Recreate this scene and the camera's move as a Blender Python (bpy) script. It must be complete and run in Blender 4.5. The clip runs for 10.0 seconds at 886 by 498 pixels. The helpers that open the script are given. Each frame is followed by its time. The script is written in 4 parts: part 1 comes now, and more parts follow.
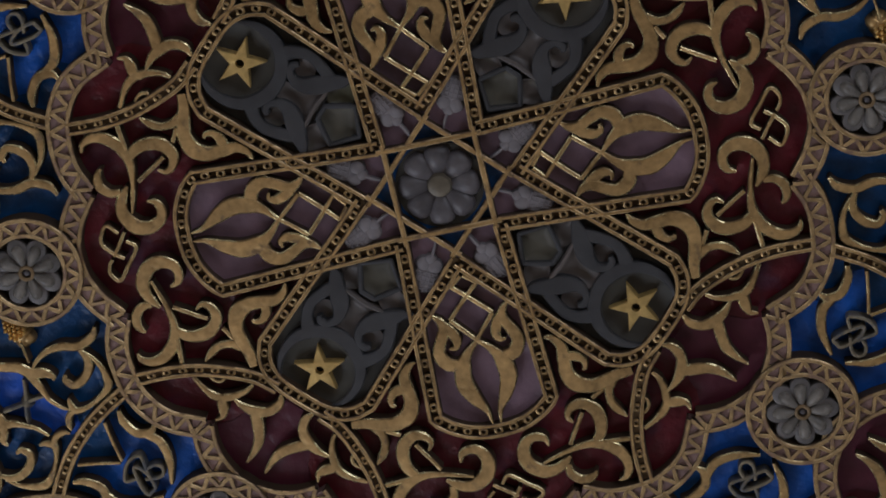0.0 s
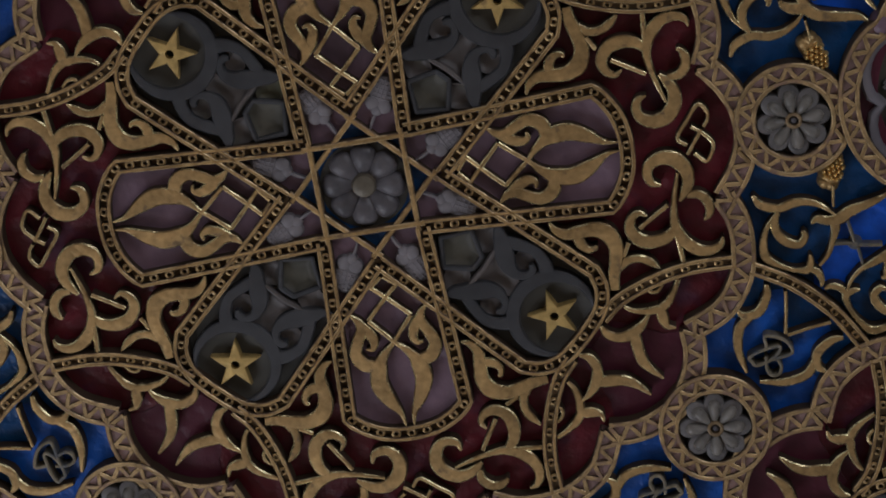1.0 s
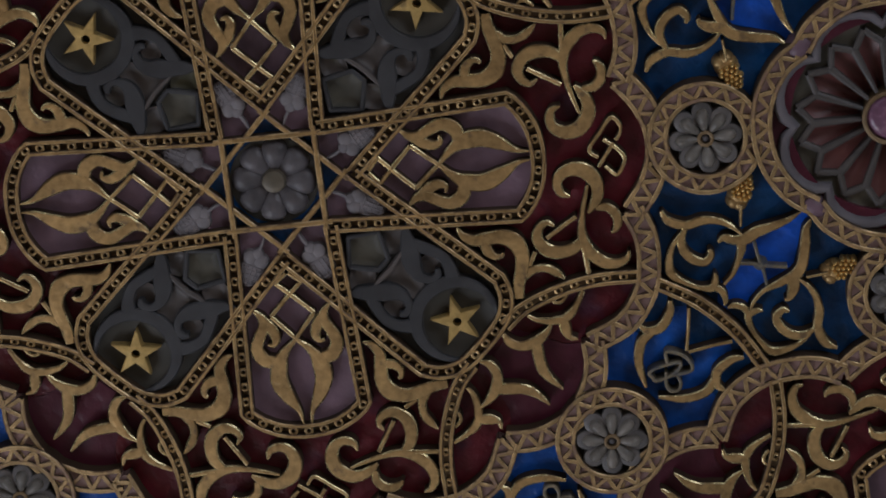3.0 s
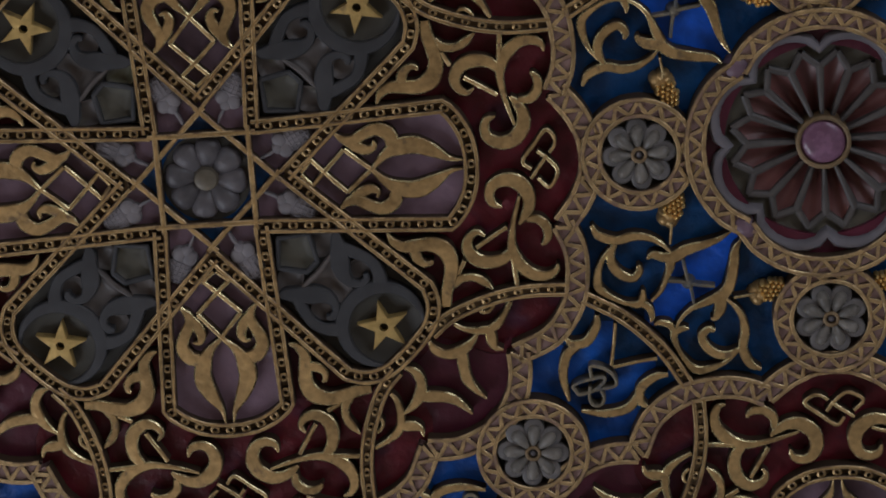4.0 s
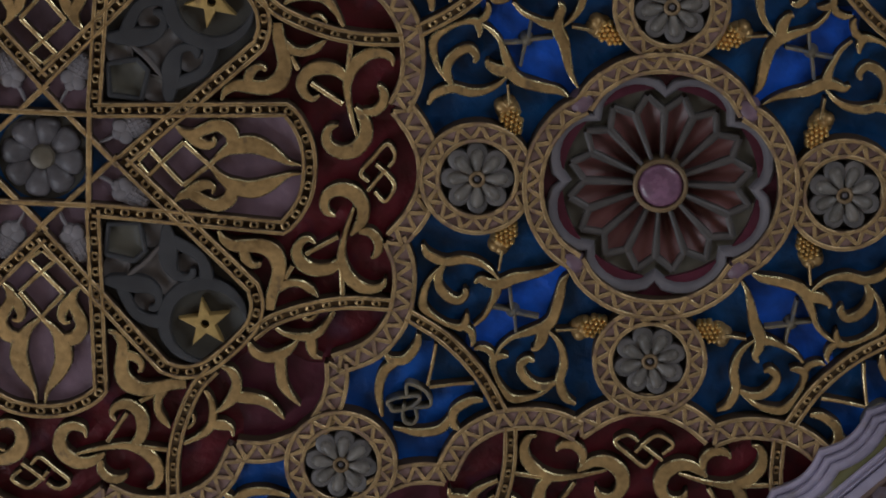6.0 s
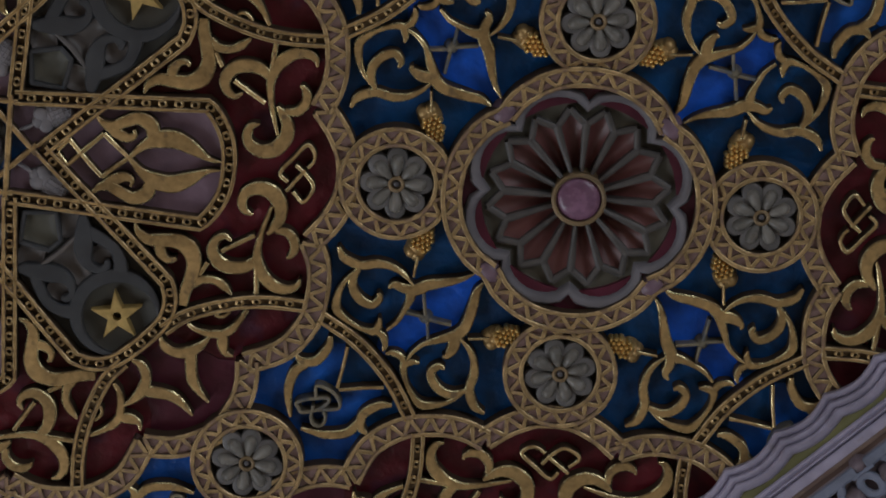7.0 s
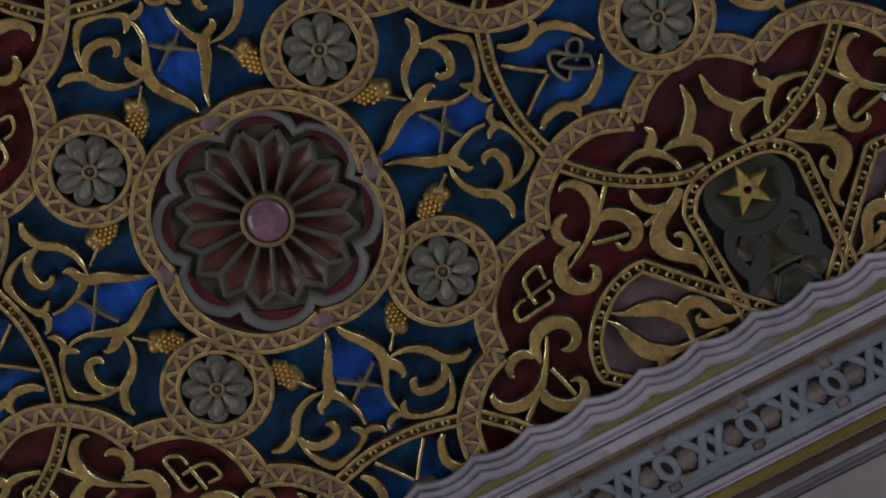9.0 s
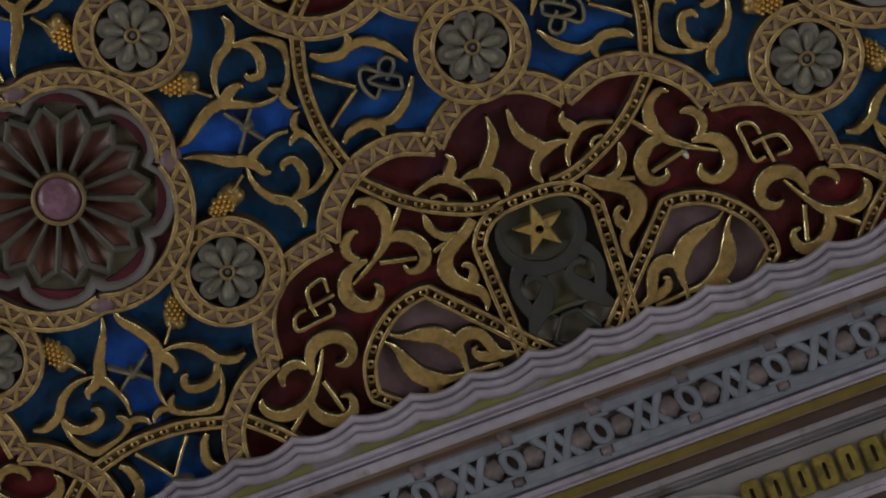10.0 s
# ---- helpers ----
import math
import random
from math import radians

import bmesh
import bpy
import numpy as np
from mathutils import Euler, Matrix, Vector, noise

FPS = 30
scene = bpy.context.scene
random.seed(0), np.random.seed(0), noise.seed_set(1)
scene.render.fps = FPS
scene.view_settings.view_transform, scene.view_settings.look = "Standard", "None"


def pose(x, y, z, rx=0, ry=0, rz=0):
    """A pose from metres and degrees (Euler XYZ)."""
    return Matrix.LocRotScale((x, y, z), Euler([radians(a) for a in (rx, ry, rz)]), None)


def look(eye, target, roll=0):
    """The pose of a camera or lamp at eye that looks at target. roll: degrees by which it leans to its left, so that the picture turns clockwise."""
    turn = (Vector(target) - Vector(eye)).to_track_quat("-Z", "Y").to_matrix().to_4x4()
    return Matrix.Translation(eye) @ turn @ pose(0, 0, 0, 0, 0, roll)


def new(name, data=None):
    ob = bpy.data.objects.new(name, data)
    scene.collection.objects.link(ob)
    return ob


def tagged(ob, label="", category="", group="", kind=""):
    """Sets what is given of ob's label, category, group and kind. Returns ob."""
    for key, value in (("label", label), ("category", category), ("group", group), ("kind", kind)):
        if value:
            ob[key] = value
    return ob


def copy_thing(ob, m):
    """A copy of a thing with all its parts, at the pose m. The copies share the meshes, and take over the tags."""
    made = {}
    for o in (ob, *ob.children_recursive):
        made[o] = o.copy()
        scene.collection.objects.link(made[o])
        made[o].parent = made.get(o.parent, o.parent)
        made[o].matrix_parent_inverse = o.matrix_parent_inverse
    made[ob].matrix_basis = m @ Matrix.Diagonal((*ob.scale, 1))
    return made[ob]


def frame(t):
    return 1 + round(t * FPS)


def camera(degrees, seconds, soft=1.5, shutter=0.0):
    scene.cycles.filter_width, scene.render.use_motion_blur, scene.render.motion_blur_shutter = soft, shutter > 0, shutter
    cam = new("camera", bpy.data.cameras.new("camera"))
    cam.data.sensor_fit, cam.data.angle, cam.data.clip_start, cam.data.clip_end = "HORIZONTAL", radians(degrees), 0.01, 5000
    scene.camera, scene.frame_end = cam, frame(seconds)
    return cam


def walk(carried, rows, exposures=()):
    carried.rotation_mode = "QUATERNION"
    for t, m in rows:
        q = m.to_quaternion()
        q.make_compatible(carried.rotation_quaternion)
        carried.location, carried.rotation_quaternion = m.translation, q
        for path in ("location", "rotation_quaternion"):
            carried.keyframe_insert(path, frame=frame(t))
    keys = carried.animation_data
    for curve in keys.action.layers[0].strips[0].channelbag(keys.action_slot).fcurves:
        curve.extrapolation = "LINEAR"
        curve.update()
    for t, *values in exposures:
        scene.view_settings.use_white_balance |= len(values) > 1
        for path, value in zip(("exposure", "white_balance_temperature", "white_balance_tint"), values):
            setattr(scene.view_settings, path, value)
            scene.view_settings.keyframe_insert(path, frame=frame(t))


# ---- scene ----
D = 0.8          # spacing of medallion and flower centres, metres
TOP = 5.5        # height of the ceiling's relief face
EYE = (0.6922 * D, -1.3192 * D, TOP - 4.8647 * D)

cam = camera(16.14, 10.0, soft=1.8)
ROWS = [
    (0, 162.389, -4.269, 13.316),
    (0.2, 162.439, -4.197, 12.583),
    (0.5, 162.470, -3.951, 11.998),
    (0.8, 162.602, -3.892, 10.836),
    (1, 162.635, -3.695, 10.343),
    (1.2, 162.624, -3.560, 10.070),
    (1.5, 162.643, -3.413, 9.692),
    (1.8, 162.727, -3.301, 8.815),
    (2, 162.725, -3.149, 8.681),
    (2.2, 162.713, -3.059, 8.601),
    (3.3, 162.960, -2.844, 6.134),
    (3.5, 163.024, -2.741, 5.537),
    (3.8, 163.080, -2.559, 4.688),
    (4, 163.109, -2.409, 4.318),
    (4.3, 163.185, -2.277, 3.331),
    (4.5, 163.187, -2.108, 3.044),
    (4.8, 163.291, -2.027, 1.875),
    (5, 163.394, -1.776, 0.809),
    (5.2, 163.391, -1.623, 0.278),
    (5.5, 163.434, -1.451, -0.500),
    (5.7, 163.485, -1.349, -1.331),
    (6.8, 163.622, -0.542, -4.455),
    (7, 163.674, -0.412, -5.306),
    (7.2, 163.735, -0.180, -6.410),
    (7.5, 163.780, 0.096, -7.683),
    (7.8, 163.912, 0.643, -10.044),
    (8, 163.952, 0.956, -11.417),
    (8.2, 163.952, 1.256, -12.638),
    (8.5, 163.903, 1.423, -13.492),
    (8.8, 163.964, 2.002, -16.084),
    (9, 163.941, 2.243, -17.054),
    (9.3, 163.929, 2.751, -19.477),
    (9.5, 163.957, 3.246, -21.884),
    (9.8, 163.838, 3.758, -24.035),
    (10, 163.762, 3.971, -25.077),
]
walk(cam, [(t, pose(*EYE, rx, ry, rz)) for t, rx, ry, rz in ROWS],
     [(0.0, -0.03, 6020, 15), (5.0, 0.01, 6020, 13.5), (7.5, 0.03, 6150, 9), (9.0, 0.03, 6480, 4), (10.0, 0.03, 7050, 0)])

# ---- light: sky, and area lamps added in assumed windows out of view ----
world = bpy.data.worlds.new("sky")
scene.world = world
world.use_nodes = True
sky = world.node_tree.nodes.new("ShaderNodeTexSky")
sky.sky_type, sky.sun_disc, sky.sun_elevation, sky.sun_rotation = "NISHITA", False, radians(35), radians(120)
world.node_tree.links.new(sky.outputs[0], world.node_tree.nodes["Background"].inputs[0])
world.node_tree.nodes["Background"].inputs[1].default_value = 0.1
scene.view_settings.exposure = 0.0

R2 = math.sqrt(0.5)


def pq(p, q, z=0.0):
    """Room axes: p across the cornice, q along it."""
    return Vector(((p + q) * R2, (p - q) * R2, z))


def unseen_window_light(p, q, z, wide, high, to, power):
    data = bpy.data.lights.new("unseen_window_light", "AREA")
    data.shape, data.size, data.size_y, data.energy, data.color = "RECTANGLE", wide, high, power, (0.93, 0.96, 1.0)
    ob = new("unseen_window_light", data)
    eye = pq(p, q, z)
    ob.matrix_world = look(eye, eye + pq(*to))
    return ob


P_MIN, P_MAX, Q_MIN, Q_MAX = -4.4, 1.42, -4.0, 4.6
WINDOWS_P = (-2.4, 0.3, 3.0)
WINDOWS_Q = (-0.78, 0.71)
# added lamps; places and powers set to even out the ceiling's brightness
for q in WINDOWS_P:
    unseen_window_light(P_MIN - 0.1, q, 2.3, 1.3, 2.8, (1, 0, 0), 4.5)
for p in WINDOWS_Q:
    unseen_window_light(p, Q_MIN - 0.1, 2.3, 1.3, 2.8, (0, 1, 0), 48)
    unseen_window_light(p, Q_MAX + 0.1, 2.3, 1.3, 2.8, (0, -1, 0), 33)


# ---- materials ----
def surface(name, color, rough=0.55, metal=0.0, vary=0.25, grain=60.0, bump=0.15, spots=None, spot_at=0.62, coat=0.0, height=0.004, spec=0.3):
    m = bpy.data.materials.new(name)
    m.use_nodes = True
    n, l = m.node_tree.nodes, m.node_tree.links
    b = n["Principled BSDF"]
    co = n.new("ShaderNodeTexCoord")
    info = n.new("ShaderNodeObjectInfo")
    shift = n.new("ShaderNodeVectorMath")
    shift.operation = "ADD"
    l.new(co.outputs["Object"], shift.inputs[0])
    l.new(info.outputs["Random"], shift.inputs[1])
    big = n.new("ShaderNodeTexNoise")
    big.inputs["Scale"].default_value, big.inputs["Detail"].default_value = grain * 0.15, 3
    fine = n.new("ShaderNodeTexNoise")
    fine.inputs["Scale"].default_value, fine.inputs["Detail"].default_value = grain, 5
    for k in (big, fine):
        l.new(shift.outputs[0], k.inputs["Vector"])
    mix = n.new("ShaderNodeMix")
    mix.data_type = "FLOAT"
    mix.inputs[0].default_value = 0.4
    l.new(big.outputs["Fac"], mix.inputs[2])
    l.new(fine.outputs["Fac"], mix.inputs[3])
    ramp = n.new("ShaderNodeValToRGB")
    ramp.color_ramp.elements[0].position, ramp.color_ramp.elements[1].position = 0.32, 0.68
    ramp.color_ramp.elements[0].color = [c * (1 - vary) for c in color] + [1]
    ramp.color_ramp.elements[1].color = [min(1, c * (1 + vary)) for c in color] + [1]
    l.new(mix.outputs[0], ramp.inputs[0])
    out = ramp.outputs[0]
    if spots:
        worn = n.new("ShaderNodeTexNoise")
        worn.inputs["Scale"].default_value, worn.inputs["Detail"].default_value = grain * 0.4, 8
        l.new(shift.outputs[0], worn.inputs["Vector"])
        cut = n.new("ShaderNodeMapRange")
        cut.inputs[1].default_value, cut.inputs[2].default_value = spot_at, spot_at + 0.1
        l.new(worn.outputs["Fac"], cut.inputs[0])
        over = n.new("ShaderNodeMix")
        over.data_type = "RGBA"
        l.new(cut.outputs[0], over.inputs[0])
        l.new(out, over.inputs[6])
        over.inputs[7].default_value = (*spots, 1)
        out = over.outputs[2]
    l.new(out, b.inputs["Base Color"])
    gloss = n.new("ShaderNodeMapRange")
    patch = n.new("ShaderNodeMath")
    patch.operation = "ADD"
    patch.use_clamp = True
    l.new(fine.outputs["Fac"], patch.inputs[0])
    patch.inputs[1].default_value = 0.0
    if spots:
        l.new(cut.outputs[0], patch.inputs[1])
    gloss.inputs[3].default_value, gloss.inputs[4].default_value = rough - 0.1, rough + 0.12
    l.new(patch.outputs[0], gloss.inputs[0])
    l.new(gloss.outputs[0], b.inputs["Roughness"])
    b.inputs["Metallic"].default_value = metal
    b.inputs["Specular IOR Level"].default_value = spec
    b.inputs["Coat Weight"].default_value = coat
    rise = n.new("ShaderNodeBump")
    rise.inputs["Strength"].default_value, rise.inputs["Distance"].default_value = bump, height
    l.new(mix.outputs[0], rise.inputs["Height"])
    l.new(rise.outputs[0], b.inputs["Normal"])
    return m


GOLD = surface("gilded_wood", (0.404, 0.268, 0.112), 0.35, 0.5, 0.45, 120, 0.5, (0.19, 0.13, 0.07), 0.61)
# EDGE and RING_EDGE: lighter gilt on the bevels, glints put into the colour
EDGE = surface("glint_gilt_edge", (0.82, 0.63, 0.34), 0.23, 0.75, 0.45, 110, 1.0, (0.26, 0.18, 0.085), 0.47)
RING = surface("tarnished_gilt_ring", (0.370, 0.254, 0.118), 0.40, 0.35, 0.4, 110, 0.7, (0.25, 0.165, 0.115), 0.55)
RING_EDGE = surface("glint_ring_edge", (0.60, 0.45, 0.24), 0.30, 0.5, 0.5, 110, 1.0, (0.25, 0.17, 0.10), 0.46)
TARNISH = surface("grey_tarnished_gilt", (0.19, 0.165, 0.115), 0.42, 0.2, 0.4, 90, 0.6, (0.11, 0.115, 0.12), 0.52)
# dark brown for the relief's side walls: their shade is in the colour
SIDE_SHADE = surface("shaded_side", (0.058, 0.038, 0.023), 0.6, 0.0, 0.3, 50, 0.2)
HUB = surface("worn_gilt_hub", (0.135, 0.118, 0.088), 0.42, 0.2, 0.35, 90, 0.3)
DARK_GOLD = surface("dull_shaded_gilding", (0.20, 0.14, 0.075), 0.5, 0.3, 0.3, 60, 0.25)
STAR_GILT = surface("yellow_gilt_star", (0.50, 0.355, 0.130), 0.34, 0.35, 0.4, 110, 0.6, (0.26, 0.18, 0.08), 0.60)
BRIGHT_GOLD = surface("bright_gilding", (0.78, 0.54, 0.20), 0.27, 0.6, 0.25, 60, 0.2)
BAND = (GOLD, SIDE_SHADE, RING_EDGE, DARK_GOLD)
MAUVE = surface("mauve_paint", (0.300, 0.196, 0.178), 0.5, 0, 0.2, 60, 0.2, (0.30, 0.20, 0.14), 0.66)
RED = surface("oxblood_paint", (0.100, 0.0090, 0.0158), 0.34, 0, 0.5, 34, 0.6, (0.066, 0.013, 0.031), 0.55, height=0.02, spec=0.28)
PLUM = surface("plum_paint", (0.083, 0.0155, 0.030), 0.34, 0, 0.42, 26, 0.5, height=0.02, spec=0.28)
PURPLE = surface("dusty_purple_paint", (0.172, 0.112, 0.144), 0.34, 0, 0.5, 26, 0.5, height=0.02, spec=0.28)
BLUE = surface("deep_blue_paint", (0.003, 0.058, 0.190), 0.34, 0, 0.7, 38, 0.7, height=0.02, spec=0.28)
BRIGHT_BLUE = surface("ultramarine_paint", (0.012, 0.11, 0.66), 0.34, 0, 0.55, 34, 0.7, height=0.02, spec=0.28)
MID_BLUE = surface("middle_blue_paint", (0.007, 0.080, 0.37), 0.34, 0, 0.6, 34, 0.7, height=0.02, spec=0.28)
SLATE = surface("dark_slate_paint", (0.046, 0.047, 0.050), 0.45, 0, 0.3, 40, 0.4)
# olive of the recess floors, darkened to include the shade down there
SLATE_DEEP = surface("olive_shade_paint", (0.050, 0.048, 0.040), 0.6, 0, 0.4, 22, 0.2)
DISH = surface("smoky_mauve_dish", (0.098, 0.086, 0.080), 0.42, 0, 0.35, 30, 0.4, (0.075, 0.072, 0.040), 0.56)
SHELL = surface("olive_grey_paint", (0.098, 0.092, 0.070), 0.5, 0, 0.45, 30, 0.3)
STONE = surface("grey_petal_paint", (0.106, 0.099, 0.105), 0.36, 0, 0.42, 60, 0.9)
SCALLOP = surface("mid_grey_scallop_paint", (0.135, 0.128, 0.125), 0.38, 0, 0.35, 40, 0.4)
GESSO = surface("bare_gesso", (0.70, 0.68, 0.64), 0.7, 0, 0.15, 60, 0.3)
PETAL = surface("light_grey_petal_paint", (0.172, 0.161, 0.143), 0.27, 0, 0.4, 50, 0.5)
PALE = surface("pale_grey_leaf", (0.190, 0.176, 0.184), 0.5, 0, 0.3, 70, 0.4)
RIB_GREY = surface("dark_grey_rib", (0.081, 0.074, 0.070), 0.40, 0, 0.3, 50, 0.3)
FRAME_GREY = surface("grey_violet_moulding", (0.17, 0.16, 0.175), 0.5, 0, 0.2, 40, 0.2)
WINE = surface("wine_red_petal", (0.138, 0.053, 0.049), 0.34, 0, 0.3, 25, 0.15)
ROSE = surface("rose_purple_glaze", (0.25, 0.125, 0.205), 0.26, 0, 0.45, 70, 0.6, None, 0.6, 0.3)
CORNICE = surface("lilac_grey_plaster", (0.352, 0.322, 0.424), 0.33, 0, 0.28, 45, 0.4, (0.19, 0.17, 0.165), 0.63, spec=0.45)
SMOKED = surface("smoky_grey_plaster", (0.245, 0.222, 0.265), 0.38, 0, 0.3, 45, 0.3, (0.13, 0.115, 0.11), 0.6)
OLIVE = surface("olive_green_paint", (0.185, 0.178, 0.075), 0.6, 0, 0.25, 30, 0.2, (0.24, 0.225, 0.27), 0.55)
TAN = surface("tan_brown_line", (0.165, 0.116, 0.094), 0.5, 0, 0.3, 30, 0.2, (0.15, 0.10, 0.085), 0.58)
BROWN = surface("brown_paint", (0.135, 0.088, 0.075), 0.6, 0, 0.25, 30, 0.15)
FRET = surface("blue_grey_fretwork", (0.178, 0.196, 0.262), 0.38, 0, 0.35, 50, 0.4)
BOSS = surface("mauve_brown_boss_paint", (0.165, 0.130, 0.150), 0.40, 0, 0.35, 40, 0.4, (0.10, 0.075, 0.072), 0.56)
BUFF = surface("buff_pink_paint", (0.200, 0.160, 0.172), 0.5, 0, 0.2, 30, 0.2)
OCHRE = surface("ochre_gold_line", (0.185, 0.135, 0.038), 0.5, 0.2, 0.3, 40, 0.15)
CHAIN = surface("old_gilt_chain", (0.26, 0.198, 0.055), 0.36, 0.35, 0.45, 110, 0.8, (0.13, 0.10, 0.035), 0.56)
MAROON = surface("maroon_line", (0.064, 0.037, 0.035), 0.5, 0, 0.25, 40, 0.1)
CREAM = surface("cream_plaster", (0.245, 0.225, 0.262), 0.5, 0, 0.3, 15, 0.15)
PLASTER = surface("wall_plaster", (0.62, 0.58, 0.52), 0.8, 0, 0.08, 8, 0.1)
PARQUET = surface("oak_floor", (0.32, 0.20, 0.11), 0.45, 0, 0.25, 12, 0.1)


# ---- mesh helpers: local z = 0 is the relief's face, larger z lies deeper in the ceiling ----
class Shape:
    def __init__(self):
        self.v, self.f, self.m, self.warp = [], [], [], None

    def add(self, verts, faces, slot=0):
        k = len(self.v)
        if self.warp:
            verts = [self.warp(*p) for p in verts]
        self.v += [tuple(c * D for c in p) for p in verts]
        self.f += [tuple(i + k for i in f) for f in faces]
        self.m += list(slot) if isinstance(slot, (list, tuple)) else [slot] * len(faces)

    def mesh(self, name, *mats, angle=35):
        me = bpy.data.meshes.new(name)
        me.from_pydata(self.v, [], self.f)
        if len(mats) == 1:
            mats = (GOLD, SIDE_SHADE, EDGE, DARK_GOLD) if mats[0] is GOLD else (RING, SIDE_SHADE, RING_EDGE, DARK_GOLD) if mats[0] is RING else mats * 4
        for m in mats:
            me.materials.append(m)
        me.polygons.foreach_set("material_index", self.m)
        bm = bmesh.new()
        bm.from_mesh(me)
        bmesh.ops.recalc_face_normals(bm, faces=bm.faces)
        bm.to_mesh(me)
        bm.free()
        me.polygons.foreach_set("use_smooth", [True] * len(me.polygons))
        me.set_sharp_from_angle(angle=radians(angle))
        return me


def part(name, me, parent, label="", m=None):
    ob = new(name, me)
    ob.parent = parent
    if m is not None:
        ob.matrix_basis = m
    return tagged(ob, label)


def thing(name, label, category, group="", at=(0, 0), kind=""):
    ob = new(name)
    ob.empty_display_size = 0.05
    ob.matrix_basis = pose(at[0] * D, at[1] * D, TOP)
    return tagged(ob, label, category, group, kind)


def spline(pts, steps=5, closed=False):
    """Catmull-Rom through control points of any dimension."""
    a = np.array(pts, float)
    n = len(a)
    if n == 2:
        return a
    out = []
    for i in range(n if closed else n - 1):
        if closed:
            p0, p1, p2, p3 = a[(i - 1) % n], a[i], a[(i + 1) % n], a[(i + 2) % n]
        else:
            p1, p2 = a[i], a[i + 1]
            p0 = a[i - 1] if i else 2 * p1 - p2
            p3 = a[i + 2] if i + 2 < n else 2 * p2 - p1
        for k in range(steps):
            t = k / steps
            out.append(0.5 * (2 * p1 + (p2 - p0) * t + (2 * p0 - 5 * p1 + 4 * p2 - p3) * t * t + (3 * p1 - p0 - 3 * p2 + p3) * t ** 3))
    if not closed:
        out.append(a[-1])
    return np.array(out)


def normals(c, closed=False):
    d = np.roll(c, -1, 0) - np.roll(c, 1, 0) if closed else np.gradient(c, axis=0)
    d /= np.linalg.norm(d, axis=1)[:, None] + 1e-12
    return np.column_stack([-d[:, 1], d[:, 0]])


def resample(c, step):
    seg = np.linalg.norm(np.diff(c[:, :2], axis=0), axis=1)
    s = np.concatenate([[0], np.cumsum(seg)])
    n = max(2, int(round(s[-1] / step)) + 1)
    q = np.linspace(0, s[-1], n)
    return np.column_stack([np.interp(q, s, c[:, k]) for k in range(c.shape[1])])


# strips of a rail: shade-coloured sides, glint-coloured bevels, gilt top
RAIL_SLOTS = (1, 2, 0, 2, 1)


def sweep(sh, c, section, closed=False, slot=0, slots=None):
    """Sweeps section(i) = [(across, depth), ...] along the plane curve c. slots: a material slot for each strip of it."""
    n2 = normals(c[:, :2], closed)
    secs = [section(i) for i in range(len(c))]
    k = len(secs[0])
    verts = [(c[i, 0] + n2[i, 0] * s, c[i, 1] + n2[i, 1] * s, z) for i in range(len(c)) for s, z in secs[i]]
    faces, marks = [], []
    for i in range(len(c) if closed else len(c) - 1):
        j = (i + 1) % len(c)
        faces += [(i * k + a, i * k + a + 1, j * k + a + 1, j * k + a) for a in range(k - 1)]
        marks += slots or [slot] * (k - 1)
    if not closed:
        faces += [tuple(range(k)), tuple(range(len(c) * k - 1, len(c) * k - k - 1, -1))]
        marks += [1 if slots else slot] * 2
    sh.add(verts, faces, marks)


def ribbon(sh, pts, top=0.004, base=0.046, closed=False, steps=7, bevel=0.0022, dome=0.0004, slot=0):
    c = spline(pts, steps, closed)

    def section(i):
        h = max(c[i, 2], 0.002) / 2 * (1 + 0.07 * noise.noise((c[i, 0] * 45, c[i, 1] * 45, 3.7)))
        b = min(bevel, h * 0.45)
        return [(-h, base), (-h, top + b), (-h + b, top), (0, top - dome), (h - b, top), (h, top + b), (h, base)]

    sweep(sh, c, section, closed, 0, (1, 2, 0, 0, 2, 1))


def flat(sh, outline, top, base, slot=0):
    """A plate with the given outline."""
    n = len(outline)
    verts = [(x, y, top) for x, y in outline] + [(x, y, base) for x, y in outline]
    faces = [tuple(range(n)), tuple(range(2 * n - 1, n - 1, -1))] + [(i, (i + 1) % n, n + (i + 1) % n, n + i) for i in range(n)]
    sh.add(verts, faces, slot)


def washer(sh, x, y, outer, inner, top, base, n=10, slot=0, turn=0.0):
    ring = [(math.cos(turn + math.tau * i / n), math.sin(turn + math.tau * i / n)) for i in range(n)]
    verts = []
    for r, z in ((outer, base), (outer, top + 0.0015), ((outer + inner) / 2, top), (inner, top + 0.0015), (inner, base)):
        verts += [(x + r * a, y + r * b, z) for a, b in ring]
    faces = [(k * n + i, k * n + (i + 1) % n, (k + 1) * n + (i + 1) % n, (k + 1) * n + i) for k in range(4) for i in range(n)]
    sh.add(verts, faces, slot)


